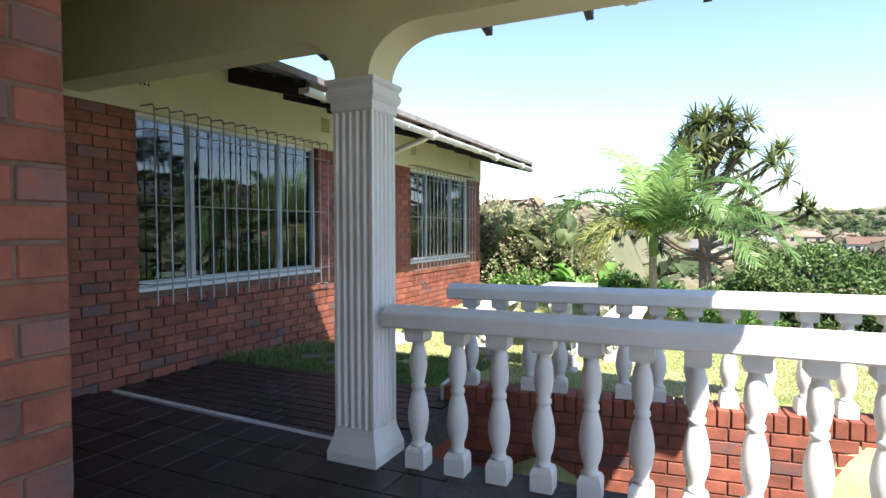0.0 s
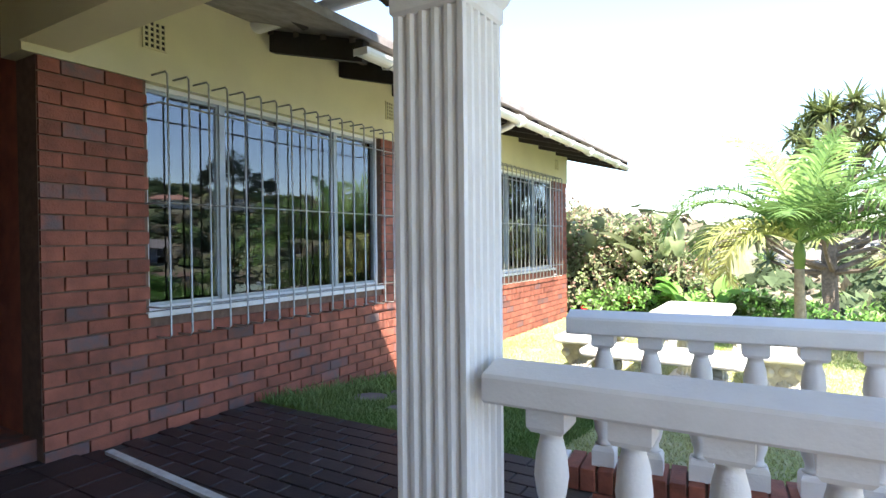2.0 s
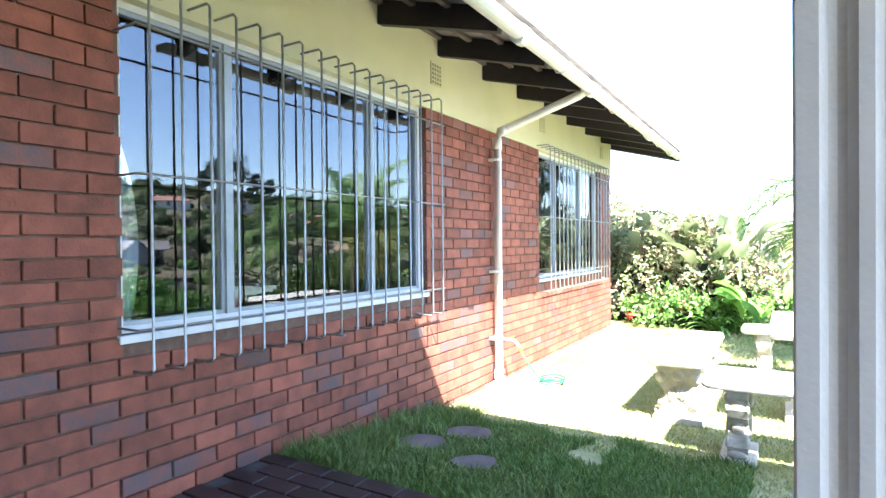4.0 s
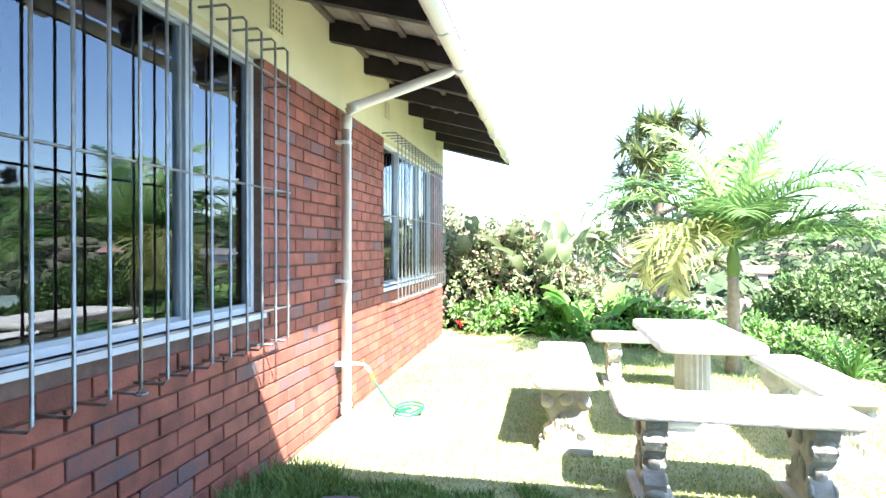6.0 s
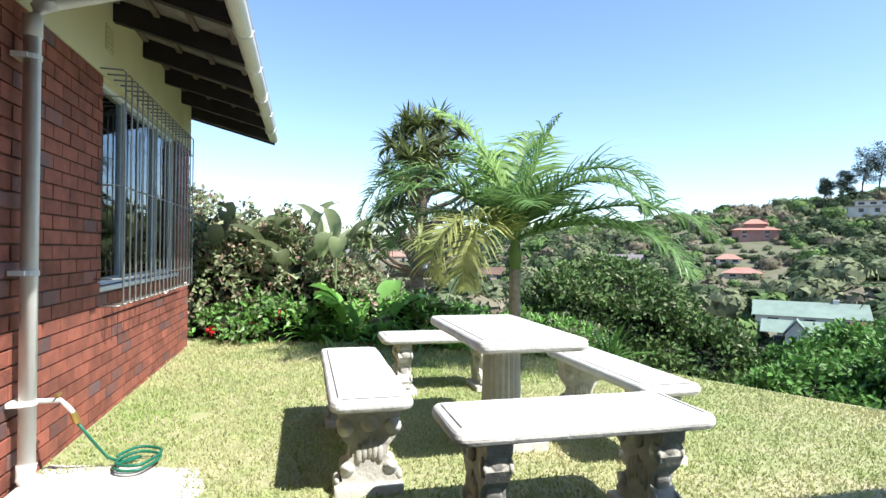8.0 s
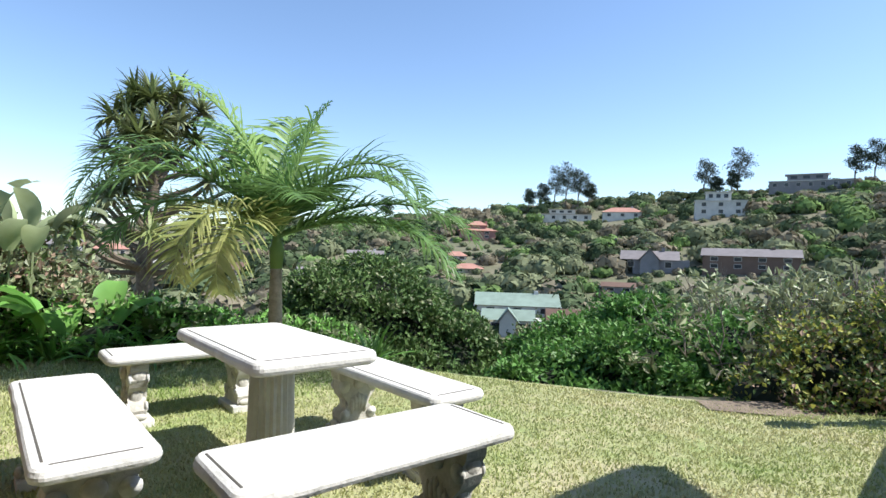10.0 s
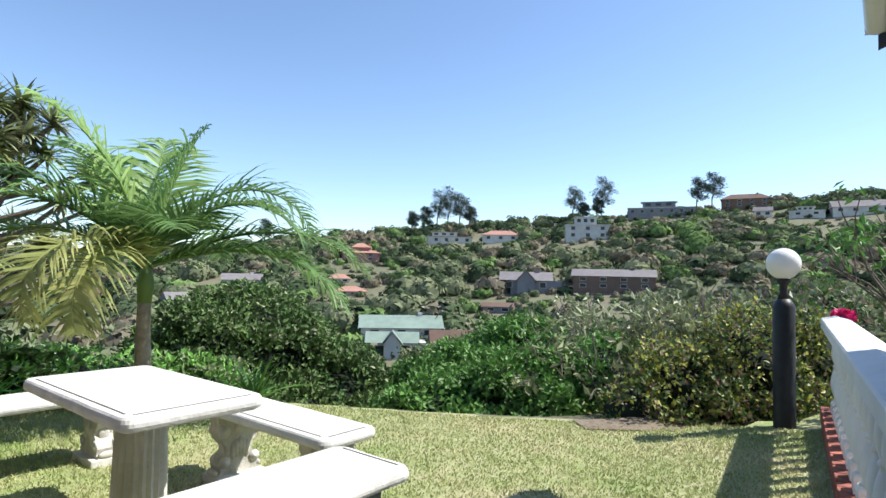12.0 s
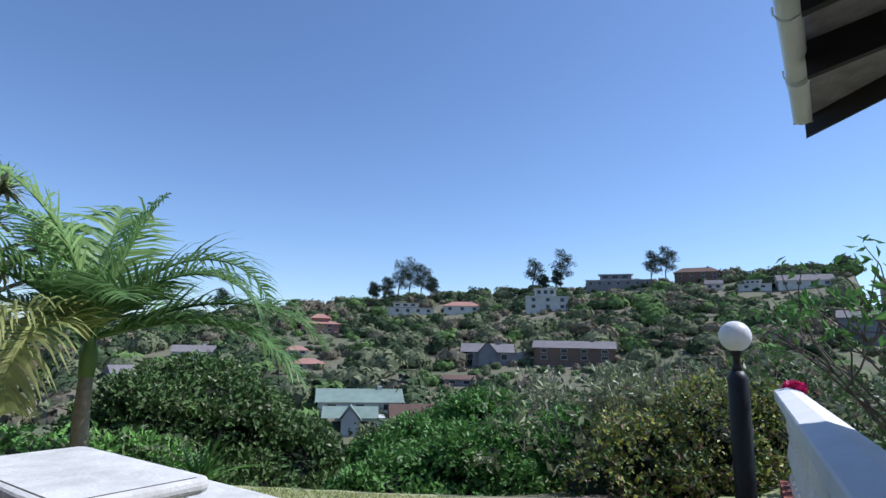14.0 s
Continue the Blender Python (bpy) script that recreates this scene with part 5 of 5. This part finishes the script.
HOUSES = [
    (41.3, 45.1, 1.3, 2.1, 3.0, "tiers", H_PINK, R_RED, 5, 2, "pink two-storey house with tiered red hipped roofs"),
    (40.6, 44.0, -2.2, -1.75, -1.25, "hip", H_CREAM, R_RED, 0, 1, "low house with a terracotta roof among trees"),
    (40.0, 42.3, -0.9, -0.5, -0.05, "hip", H_WHITE, R_RED, 5, 1, "small house with a faded orange tiled roof"),
    (43.2, 51.6, -6.2, -5.2, -4.1, "gable", H_WHITE, R_GREEN, 3, 1, "long bungalow with a faded green roof in the valley"),
    (43.9, 49.3, -8.2, -6.7, -5.6, "cross", H_WHITE, R_GREEN, 0, 1, "white gabled house with a pale green roof"),
    (50.3, 54.9, -8.0, -7.0, -5.5, "gable", H_WHITE, R_BROWN, 8, 1, "house with a brown tiled roof and white barge"),
    (55.6, 59.9, -6.9, -6.2, -5.7, "gable", H_BROWN, R_BROWN, 0, 1, "low brown roofed house half hidden by trees"),
    (57.4, 62.7, -1.3, -0.3, 0.7, "cross", H_GREY, R_GREY, 0, 1, "grey gabled house with a front wing among trees"),
    (64.6, 72.5, -1.0, 0.25, 0.95, "gable", H_BROWN, R_GREY, 0, 2, "long two-storey brown house with a grey roof"),
    (55.6, 58.9, -3.6, -3.0, -2.6, "gable", H_GREY, R_BROWN, 0, 1, "low grey house in the trees of the slope"),
    (63.9, 68.1, 3.9, 5.2, 5.9, "flat", H_WHITE, H_WHITE, 5, 2, "large white flat-roofed villa near the ridge"),
    (49.3, 54.5, 3.3, 3.9, 4.3, "flat", H_WHITE, H_CREAM, 0, 1, "flat-roofed pale house below the pine trees"),
    (55.5, 59.4, 3.6, 4.2, 4.7, "hip", H_WHITE, R_RED, 0, 1, "white house with a small red roof near the ridge"),
    (69.9, 76.0, 6.2, 6.8, 7.3, "flat", H_GREY, H_WHITE, 0, 1, "long grey modern house on the ridge"),
    (78.0, 82.1, 6.7, 7.4, 7.9, "hip", H_BROWN, R_BROWN, 0, 2, "brown house with a hipped roof on the ridge"),
    (80.6, 82.2, 5.8, 6.3, 6.7, "gable", H_WHITE, R_GREY, 0, 1, "small white house with a grey roof below the ridge"),
    (83.4, 86.0, 5.7, 6.1, 6.4, "flat", H_WHITE, H_WHITE, 0, 1, "long white garden house near the ridge"),
    (86.3, 90.6, 5.8, 6.3, 6.9, "gable", H_WHITE, R_GREY, 10, 1, "pale house with a grey gable on the ridge"),
    (93.5, 97.0, 5.0, 5.8, 6.5, "hip", H_CREAM, R_RED, 0, 1, "cream house with a terracotta roof on the ridge"),
    (90.5, 95.0, 1.8, 3.1, 3.8, "gable", H_GREY, R_GREY, 0, 2, "pale house half hidden behind the bare branches"),
    (30.0, 33.8, -1.5, -0.8, -0.2, "gable", H_WHITE, R_GREY, 0, 1, "white house glimpsed behind the palm"),
    (25.0, 29.5, -4.0, -3.0, -2.0, "gable", H_CREAM, R_GREY, 20, 1, "low pale house in the valley behind the palm"),
    (7.5, 10.5, -1.3, -0.7, -0.2, "hip", H_CREAM, R_RED, 0, 1, "pale valley house with a red roof"),
    (12.0, 16.0, -2.0, -1.3, -0.7, "gable", H_WHITE, R_BROWN, 10, 1, "white valley house with a brown roof"),
    (4.0, 7.0, -0.9, -0.4, 0.0, "gable", H_WHITE, R_GREY, 0, 1, "white valley house with a grey roof"),
    (0.0, 3.4, -2.5, -1.8, -1.0, "gable", H_WHITE, R_GREY, -20, 1, "white-gabled neighbour house beyond the shrubbery"),
    (17.5, 20.5, -3.2, -2.4, -1.7, "gable", H_CREAM, R_BROWN, 10, 1, "small cream house in the valley"),
]
OPEN = [far_house(*h) for h in HOUSES]


def open_view(x, y):
    """True where a tall crown would stand before a house."""
    r = math.hypot(x + 2.8, y - 3.9)
    for hx, hy, half, hr in OPEN:
        along = ((x + 2.8) * (hx + 2.8) + (y - 3.9) * (hy - 3.9)) / hr
        across = abs((x + 2.8) * (hy - 3.9) - (y - 3.9) * (hx + 2.8)) / hr
        if hr - 34 < along < hr + 5 and across * hr / max(along, 1) < half + 1.5:
            return True
    return False


for nm, m2, k in (("hillside_trees", FAR_A, 1000), ("hillside_shrubs", FAR_B, 900), ("hillside_dry_scrub", FAR_C, 500), ("hillside_green_trees", FAR_D, 420)):
    crown_field(nm, "distant trees and scrub covering the hillside", k, 75, 325, 12, 112, 2.0, 5.5, m2)
for nm, m2, k in (("valley_trees", FAR_A, 420), ("valley_shrubs", FAR_B, 380), ("valley_dry_scrub", FAR_C, 300), ("valley_green", FAR_D, 120)):
    crown_field(nm, "trees and scrub on the valley slopes", k, 70, 700, -60, 20, 3.0, 8.0, m2, power=1.4)


def slope_blobs(count, seed, phi0, phi1, r0, r1, s0, s1):
    g = np.random.default_rng(seed)
    out = []
    for i in range(count):
        r, phi = r0 + (r1 - r0) * g.random() ** 1.2, radians(phi0 + (phi1 - phi0) * g.random())
        x, y = -1 + r * math.sin(phi), 4 + r * math.cos(phi)
        s = (s0 + (s1 - s0) * g.random()) * min(1, max(0.35, r / 48))
        out.append(((x, y, ground_z(x, y) + s * 0.35), (s, s, s * 0.8)))
    return out


near_blobs = slope_blobs(90, 3, -30, 110, 15, 60, 1.2, 2.8)
bushes = tagged(new("slope_thicket"), "thicket of trees and bushes on the slope below the garden", "thicket", kind="stuff")
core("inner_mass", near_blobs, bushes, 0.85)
leaves("foliage", near_blobs, 60000, 0.28, LEAF, bushes, kind="stuff")
leaves("foliage", near_blobs, 45000, 0.28, LEAF_OLIVE, bushes, kind="stuff")
leaves("foliage", near_blobs, 25000, 0.26, LEAF_DRY, bushes, kind="stuff")


def ridge_pine(phi, r, height, label):
    x, y, z = spot(phi, r, 0)
    ob = thing("pine_tree", (x, y, z), label, "tree", "", -phi)
    side = -1.0
    blobs = []
    for q in range(2):
        fork = height * (0.30 + 0.1 * q)
        top = Vector((side * -height * (0.10 + 0.16 * q), 0, height * (1.0 - 0.12 * q)))
        part("trunk", tube([(0, 0, -1), (0, 0, fork), top * 0.7 + Vector((0, 0, height * 0.08)), top], 0, 6, None, [0.35, 0.28, 0.15, 0.05]), BARK, ob)
        for i in range(8):
            f = 0.42 + 0.075 * i
            s0 = Vector((top.x * f, 0, height * f * (1.0 - 0.12 * q)))
            ln = height * 0.30 * (1.15 - f * 0.7) * (0.8 + 0.4 * rng.random())
            way = Vector((side, 0.5 * rng.normal(), 0.42 + 0.2 * rng.random())).normalized() * (1 if i % 4 else -0.55)
            way.z = abs(way.z)
            tip = s0 + way * ln
            part("bough", tube([s0, s0.lerp(tip, 0.6) + Vector((0, 0, ln * 0.05)), tip], 0, 4, None, [0.12, 0.08, 0.03]), BARK, ob)
            for k in range(4):
                c = s0 + way * ln * (0.4 + 0.22 * k) + Vector((0, 0, 0.04 * height * (k % 2)))
                rr = height * (0.062 - 0.008 * k)
                blobs.append((tuple(c), (rr * 2.0, rr * 1.6, rr * 0.6)))
    leaves("crown", blobs, 1900, 1.0, FAR_PINE, ob, longish=4.5, lumpy=0.4)
    return ob


for phi, hh in ((48.3, 9), (49.6, 11), (50.9, 17), (52.0, 18), (53.2, 15), (54.2, 10), (64.6, 14), (65.6, 8), (67.4, 17), (66.9, 9), (76.0, 13), (77.3, 14), (33.8, 10)):
    ridge_pine(phi, 290, hh * 1.25, "wind-bent dark pine on the ridge")

# ---- lawn details ----
def grass_blades(name, n, x0, x1, y0, y1, size, cond, material=BLADE):
    xs, ys = rng.uniform(x0, x1, n), rng.uniform(y0, y1, n)
    keep = [i for i in range(n) if cond(xs[i], ys[i])]
    xs, ys = xs[keep], ys[keep]
    k = len(xs)
    zs = np.array([ground_z(x, y) for x, y in zip(xs, ys)])
    a = rng.random(k) * math.tau
    h = size * (0.5 + rng.random(k))
    lean = rng.normal(size=(k, 2)) * size * 0.55
    w = 0.0035 + 0.002 * rng.random(k)
    p = np.stack([xs, ys, zs - 0.004], 1)
    sd = np.stack([np.cos(a) * w, np.sin(a) * w, 0 * a], 1)
    mid = p + np.stack([lean[:, 0] * 0.4, lean[:, 1] * 0.4, h * 0.6], 1)
    tip = p + np.stack([lean[:, 0], lean[:, 1], h], 1)
    v = np.stack([p - sd, p + sd, mid + sd * 0.8, mid - sd * 0.8, tip], 1).reshape(-1, 3)
    b = np.arange(k) * 5
    faces = [f for i in b.tolist() for f in ((i, i + 1, i + 2, i + 3), (i + 3, i + 2, i + 4))]
    return mesh_part(name, v.tolist(), faces, material, None, "short lawn grass", "stuff")


def on_lawn(x, y):
    if math.hypot(x + 3.75, y - 6.4) < 0.42 + 0.1 * noise.noise((x * 3, y * 3, 0)):
        return False
    if y < 5.2 and x < -1.9 and noise.noise((x * 3, y * 3, 8)) < 0.3:
        return False
    return beyond_edge(x, y) < 0.3 and noise.noise((x * 1.3, y * 1.3, 5)) > -0.6 and not (x > -1.75 and y < 3.88 + 0.11 * (x + 1.6))


grass_blades("grass", 110000, WX + 0.02, 2.6, 3.95, 8.2, 0.021, on_lawn)
grass_blades("grass_far", 60000, WX + 0.02, 2.6, 8.2, 11.6, 0.03, on_lawn)
STONES = ((-3.55, 5.06, 0.17), (-3.66, 4.66, 0.16), (-3.2, 4.5, 0.13))


def lush(x, y):
    return all(math.hypot(x - q[0], y - q[1]) > q[2] for q in STONES) and noise.noise((x * 2, y * 2, 1)) > -0.35 and y < 5.5 + 0.35 * noise.noise((x * 2.2, 3, y))


grass_blades("grass_tufts", 42000, WX + 0.02, -1.9, 3.88, 5.9, 0.045, lush, LUSH)
grass_blades("grass_weeds", 2500, WX + 0.02, WX + 0.5, 3.9, 5.9, 0.10, lush, LUSH)
for x, y, r in STONES:
    st = bmesh.new()
    pts = [(x + r * (1 + 0.18 * math.sin(3 * a + x)) * math.cos(a), y + 0.8 * r * (1 + 0.15 * math.cos(2 * a + y)) * math.sin(a)) for a in np.linspace(0, math.tau, 13)[:-1]]
    g = ground_z(x, y)
    lo, hi = [st.verts.new((a, b, g - 0.03)) for a, b in pts], [st.verts.new((a, b, g + 0.025)) for a, b in pts]
    st.faces.new(hi)
    for i in range(12):
        st.faces.new((lo[i], lo[(i + 1) % 12], hi[(i + 1) % 12], hi[i]))
    bmesh.ops.recalc_face_normals(st, faces=st.faces)
    tagged(part("stepping_stone", st, STONE), "flat dark stepping stone in the grass by the wall", "stepping stone", "stepping stones")
sl = bmesh.new()
pts = [(-4.1, 5.95), (-3.6, 5.98), (-3.3, 6.12), (-3.22, 6.45), (-3.3, 6.72), (-3.55, 6.80), (-4.1, 6.95)]
lo, hi = [sl.verts.new((a, b, LAWN_Z - 0.1)) for a, b in pts], [sl.verts.new((a, b, LAWN_Z + 0.006)) for a, b in pts]
sl.faces.new(hi)
for i in range(len(pts)):
    sl.faces.new((lo[i], lo[(i + 1) % len(pts)], hi[(i + 1) % len(pts)], hi[i]))
bmesh.ops.recalc_face_normals(sl, faces=sl.faces)
tagged(part("drain_slab", sl, SLAB), "pale worn concrete patch below the downpipe", "paving slab")
lit = bmesh.new()
pts = [(2.45, 5.2), (2.25, 5.45), (2.05, 5.72), (1.85, 5.98), (2.05, 6.2), (2.35, 5.95), (2.6, 5.8), (2.95, 5.5), (3.1, 5.2), (2.8, 5.0)]
lit.faces.new([lit.verts.new((a, b, LAWN_Z + 0.012)) for a, b in pts])
bmesh.ops.recalc_face_normals(lit, faces=lit.faces)
tagged(part("leaf_litter", lit, SOIL), "bare brown soil strip along the foot of the hedge", "soil", kind="structure")
# near brick pier
pier = thing("wall_pier", (-1.325, 0.82, 0), "red brick pier at the edge of the verandah", "wall")
tagged(pier, kind="structure")
part("core", box(-0.23, -0.006, -3.9, -0.006, 0.0, 2.75), MORTAR, pier)
sw = thing("wall_switch", (-1.32, 0.575, 1.42), "small white outdoor socket on the brick pier", "socket")
part("plate", box(0, 0.02, -0.05, 0.03, -0.04, 0.04, bevel=0.004), SILLW, sw)

# ---- bricks and tiles, shared meshes ----
def brick_mesh(name, lx, ly, lz, material):
    bm = box(-lx / 2, lx / 2, -ly / 2, ly / 2, -lz / 2, lz / 2)
    bmesh.ops.bevel(bm, geom=[e for e in bm.edges], offset=0.0035, segments=1, affect="EDGES")
    me = bpy.data.meshes.new(name)
    bm.to_mesh(me)
    bm.free()
    me.materials.append(material)
    return me


B_RED, B_BLUE = brick_mesh("brick_red", 0.10, 0.222, 0.075, BRICK), brick_mesh("brick_blue", 0.10, 0.222, 0.075, BRICK_DARK)
B_HALF, B_HALF2 = brick_mesh("brick_half", 0.10, 0.106, 0.075, BRICK), brick_mesh("brick_half_blue", 0.10, 0.106, 0.075, BRICK_DARK)
pr = random.Random(5)


def put(me, parent, x, y, z, yaw=0.0, name="brick"):
    ob = new(name, me)
    ob.parent = parent
    ob.matrix_basis = pose(x + pr.uniform(-0.002, 0.002), y, z, pr.uniform(-0.4, 0.4), 0, yaw)
    return ob


def joined(name, boxes, material, parent, label):
    vs, fs = [], []
    for x0, x1, y0, y1, z0, z1 in boxes:
        b = len(vs)
        vs += [(x0, y0, z0), (x1, y0, z0), (x1, y1, z0), (x0, y1, z0), (x0, y0, z1), (x1, y0, z1), (x1, y1, z1), (x0, y1, z1)]
        fs += [tuple(b + i for i in f) for f in ((0, 3, 2, 1), (4, 5, 6, 7), (0, 1, 5, 4), (1, 2, 6, 5), (2, 3, 7, 6), (3, 0, 4, 7))]
    mesh_part(name, vs, fs, material, parent, label, "stuff")


slots = []
course = 0.085
for j in range(-4, 26):
    z = j * course + 0.012
    if z + 0.04 > BRICK_TOP:
        break
    off = 0.116 if j % 2 else 0.0
    y = 2.5 + 0.004 - off
    while y < 10.87:
        a, b = max(y, 2.504), min(y + 0.222, 10.866)
        segs = [(a, b)]
        for h0, h1, hz0, hz1 in (W1, W2):
            if z + 0.037 > hz0 - 0.045 and z - 0.037 < hz1:
                segs = [s for p0, p1 in segs for s in ((p0, min(p1, h0 - 0.003)), (max(p0, h1 + 0.003), p1)) if s[1] - s[0] > 0.03]
        for s in segs:
            if s[1] - s[0] > 0.03:
                slots.append((s[0], s[1], z))
        y += 0.232
full = [s for s in slots if s[1] - s[0] > 0.221]
odd = [s for s in slots if s[1] - s[0] <= 0.221]
full.sort(key=lambda s: abs(s[0] - 4.6) + 0.3 * abs(s[2] - 0.4))
for a, b, z in full[:300]:
    put(B_BLUE if pr.random() < 0.15 else B_RED, wall_east, WX - 0.05 + pr.uniform(-0.001, 0.002), (a + b) / 2, z)
rest = [[], []]
for a, b, z in full[300:] + odd:
    q = pr.uniform(-0.001, 0.002)
    rest[pr.random() < 0.11].append((WX - 0.1, WX + q, a, b, z - 0.0375, z + 0.0375))
joined("brickwork_red", rest[0], BRICK, wall_east, "red face bricks")
joined("brickwork_blue", rest[1], BRICK_DARK, wall_east, "blue-grey burnt face bricks")

for j in range(0, 32):
    for i in range(0, 9):
        y = -0.006 - 0.111 - i * 0.232 - (0.116 if j % 2 else 0)
        if j % 2 and i == 0:
            put(B_HALF if j % 4 == 1 else B_HALF2, pier, -0.05, -0.059, j * course + 0.045)
        put(B_BLUE if pr.random() < 0.15 else B_RED, pier, -0.05, y, j * course + 0.045)

HEAD = brick_mesh("brick_header", 0.106, 0.21, 0.06, BRICK)
COPE = brick_mesh("brick_cope", 0.068, 0.225, 0.105, BRICK)
for i in range(57):
    put(COPE, retaining, 0.04 + i * 0.078, 0.0, 0.035)
for j in range(7):
    for i in range(19):
        for sd in (-0.045, 0.045):
            ob = put(B_BLUE if pr.random() < 0.15 else B_RED, retaining, 0.12 + i * 0.232 + (0.116 if j % 2 else 0), sd * 1.28, -0.065 - j * course, 90)

T1 = brick_mesh("tile_meshes", 0.226, 0.226, 0.012, FLOORTILE)
floor = bpy.data.objects["floor_verandah"]
for i in range(16):
    for j in range(17):
        x, y = WX + 0.12 + i * 0.234 - 0.7, 2.54 - j * 0.234
        if len([c for c in floor.children]) < 300:
            put(T1, floor, x, y, -0.006, 0, "floor_tile")
PAV = brick_mesh("paver_mesh", 0.214, 0.104, 0.03, FLOORTILE)
pav = bpy.data.objects["paving_patio"]
for j in range(11):
    for i in range(12):
        x = WX + 0.11 + i * 0.221 + (0.11 if j % 2 else 0)
        if x < -1.6:
            put(PAV, pav, x, 2.73 + j * 0.112, -0.030, 0, "paver")
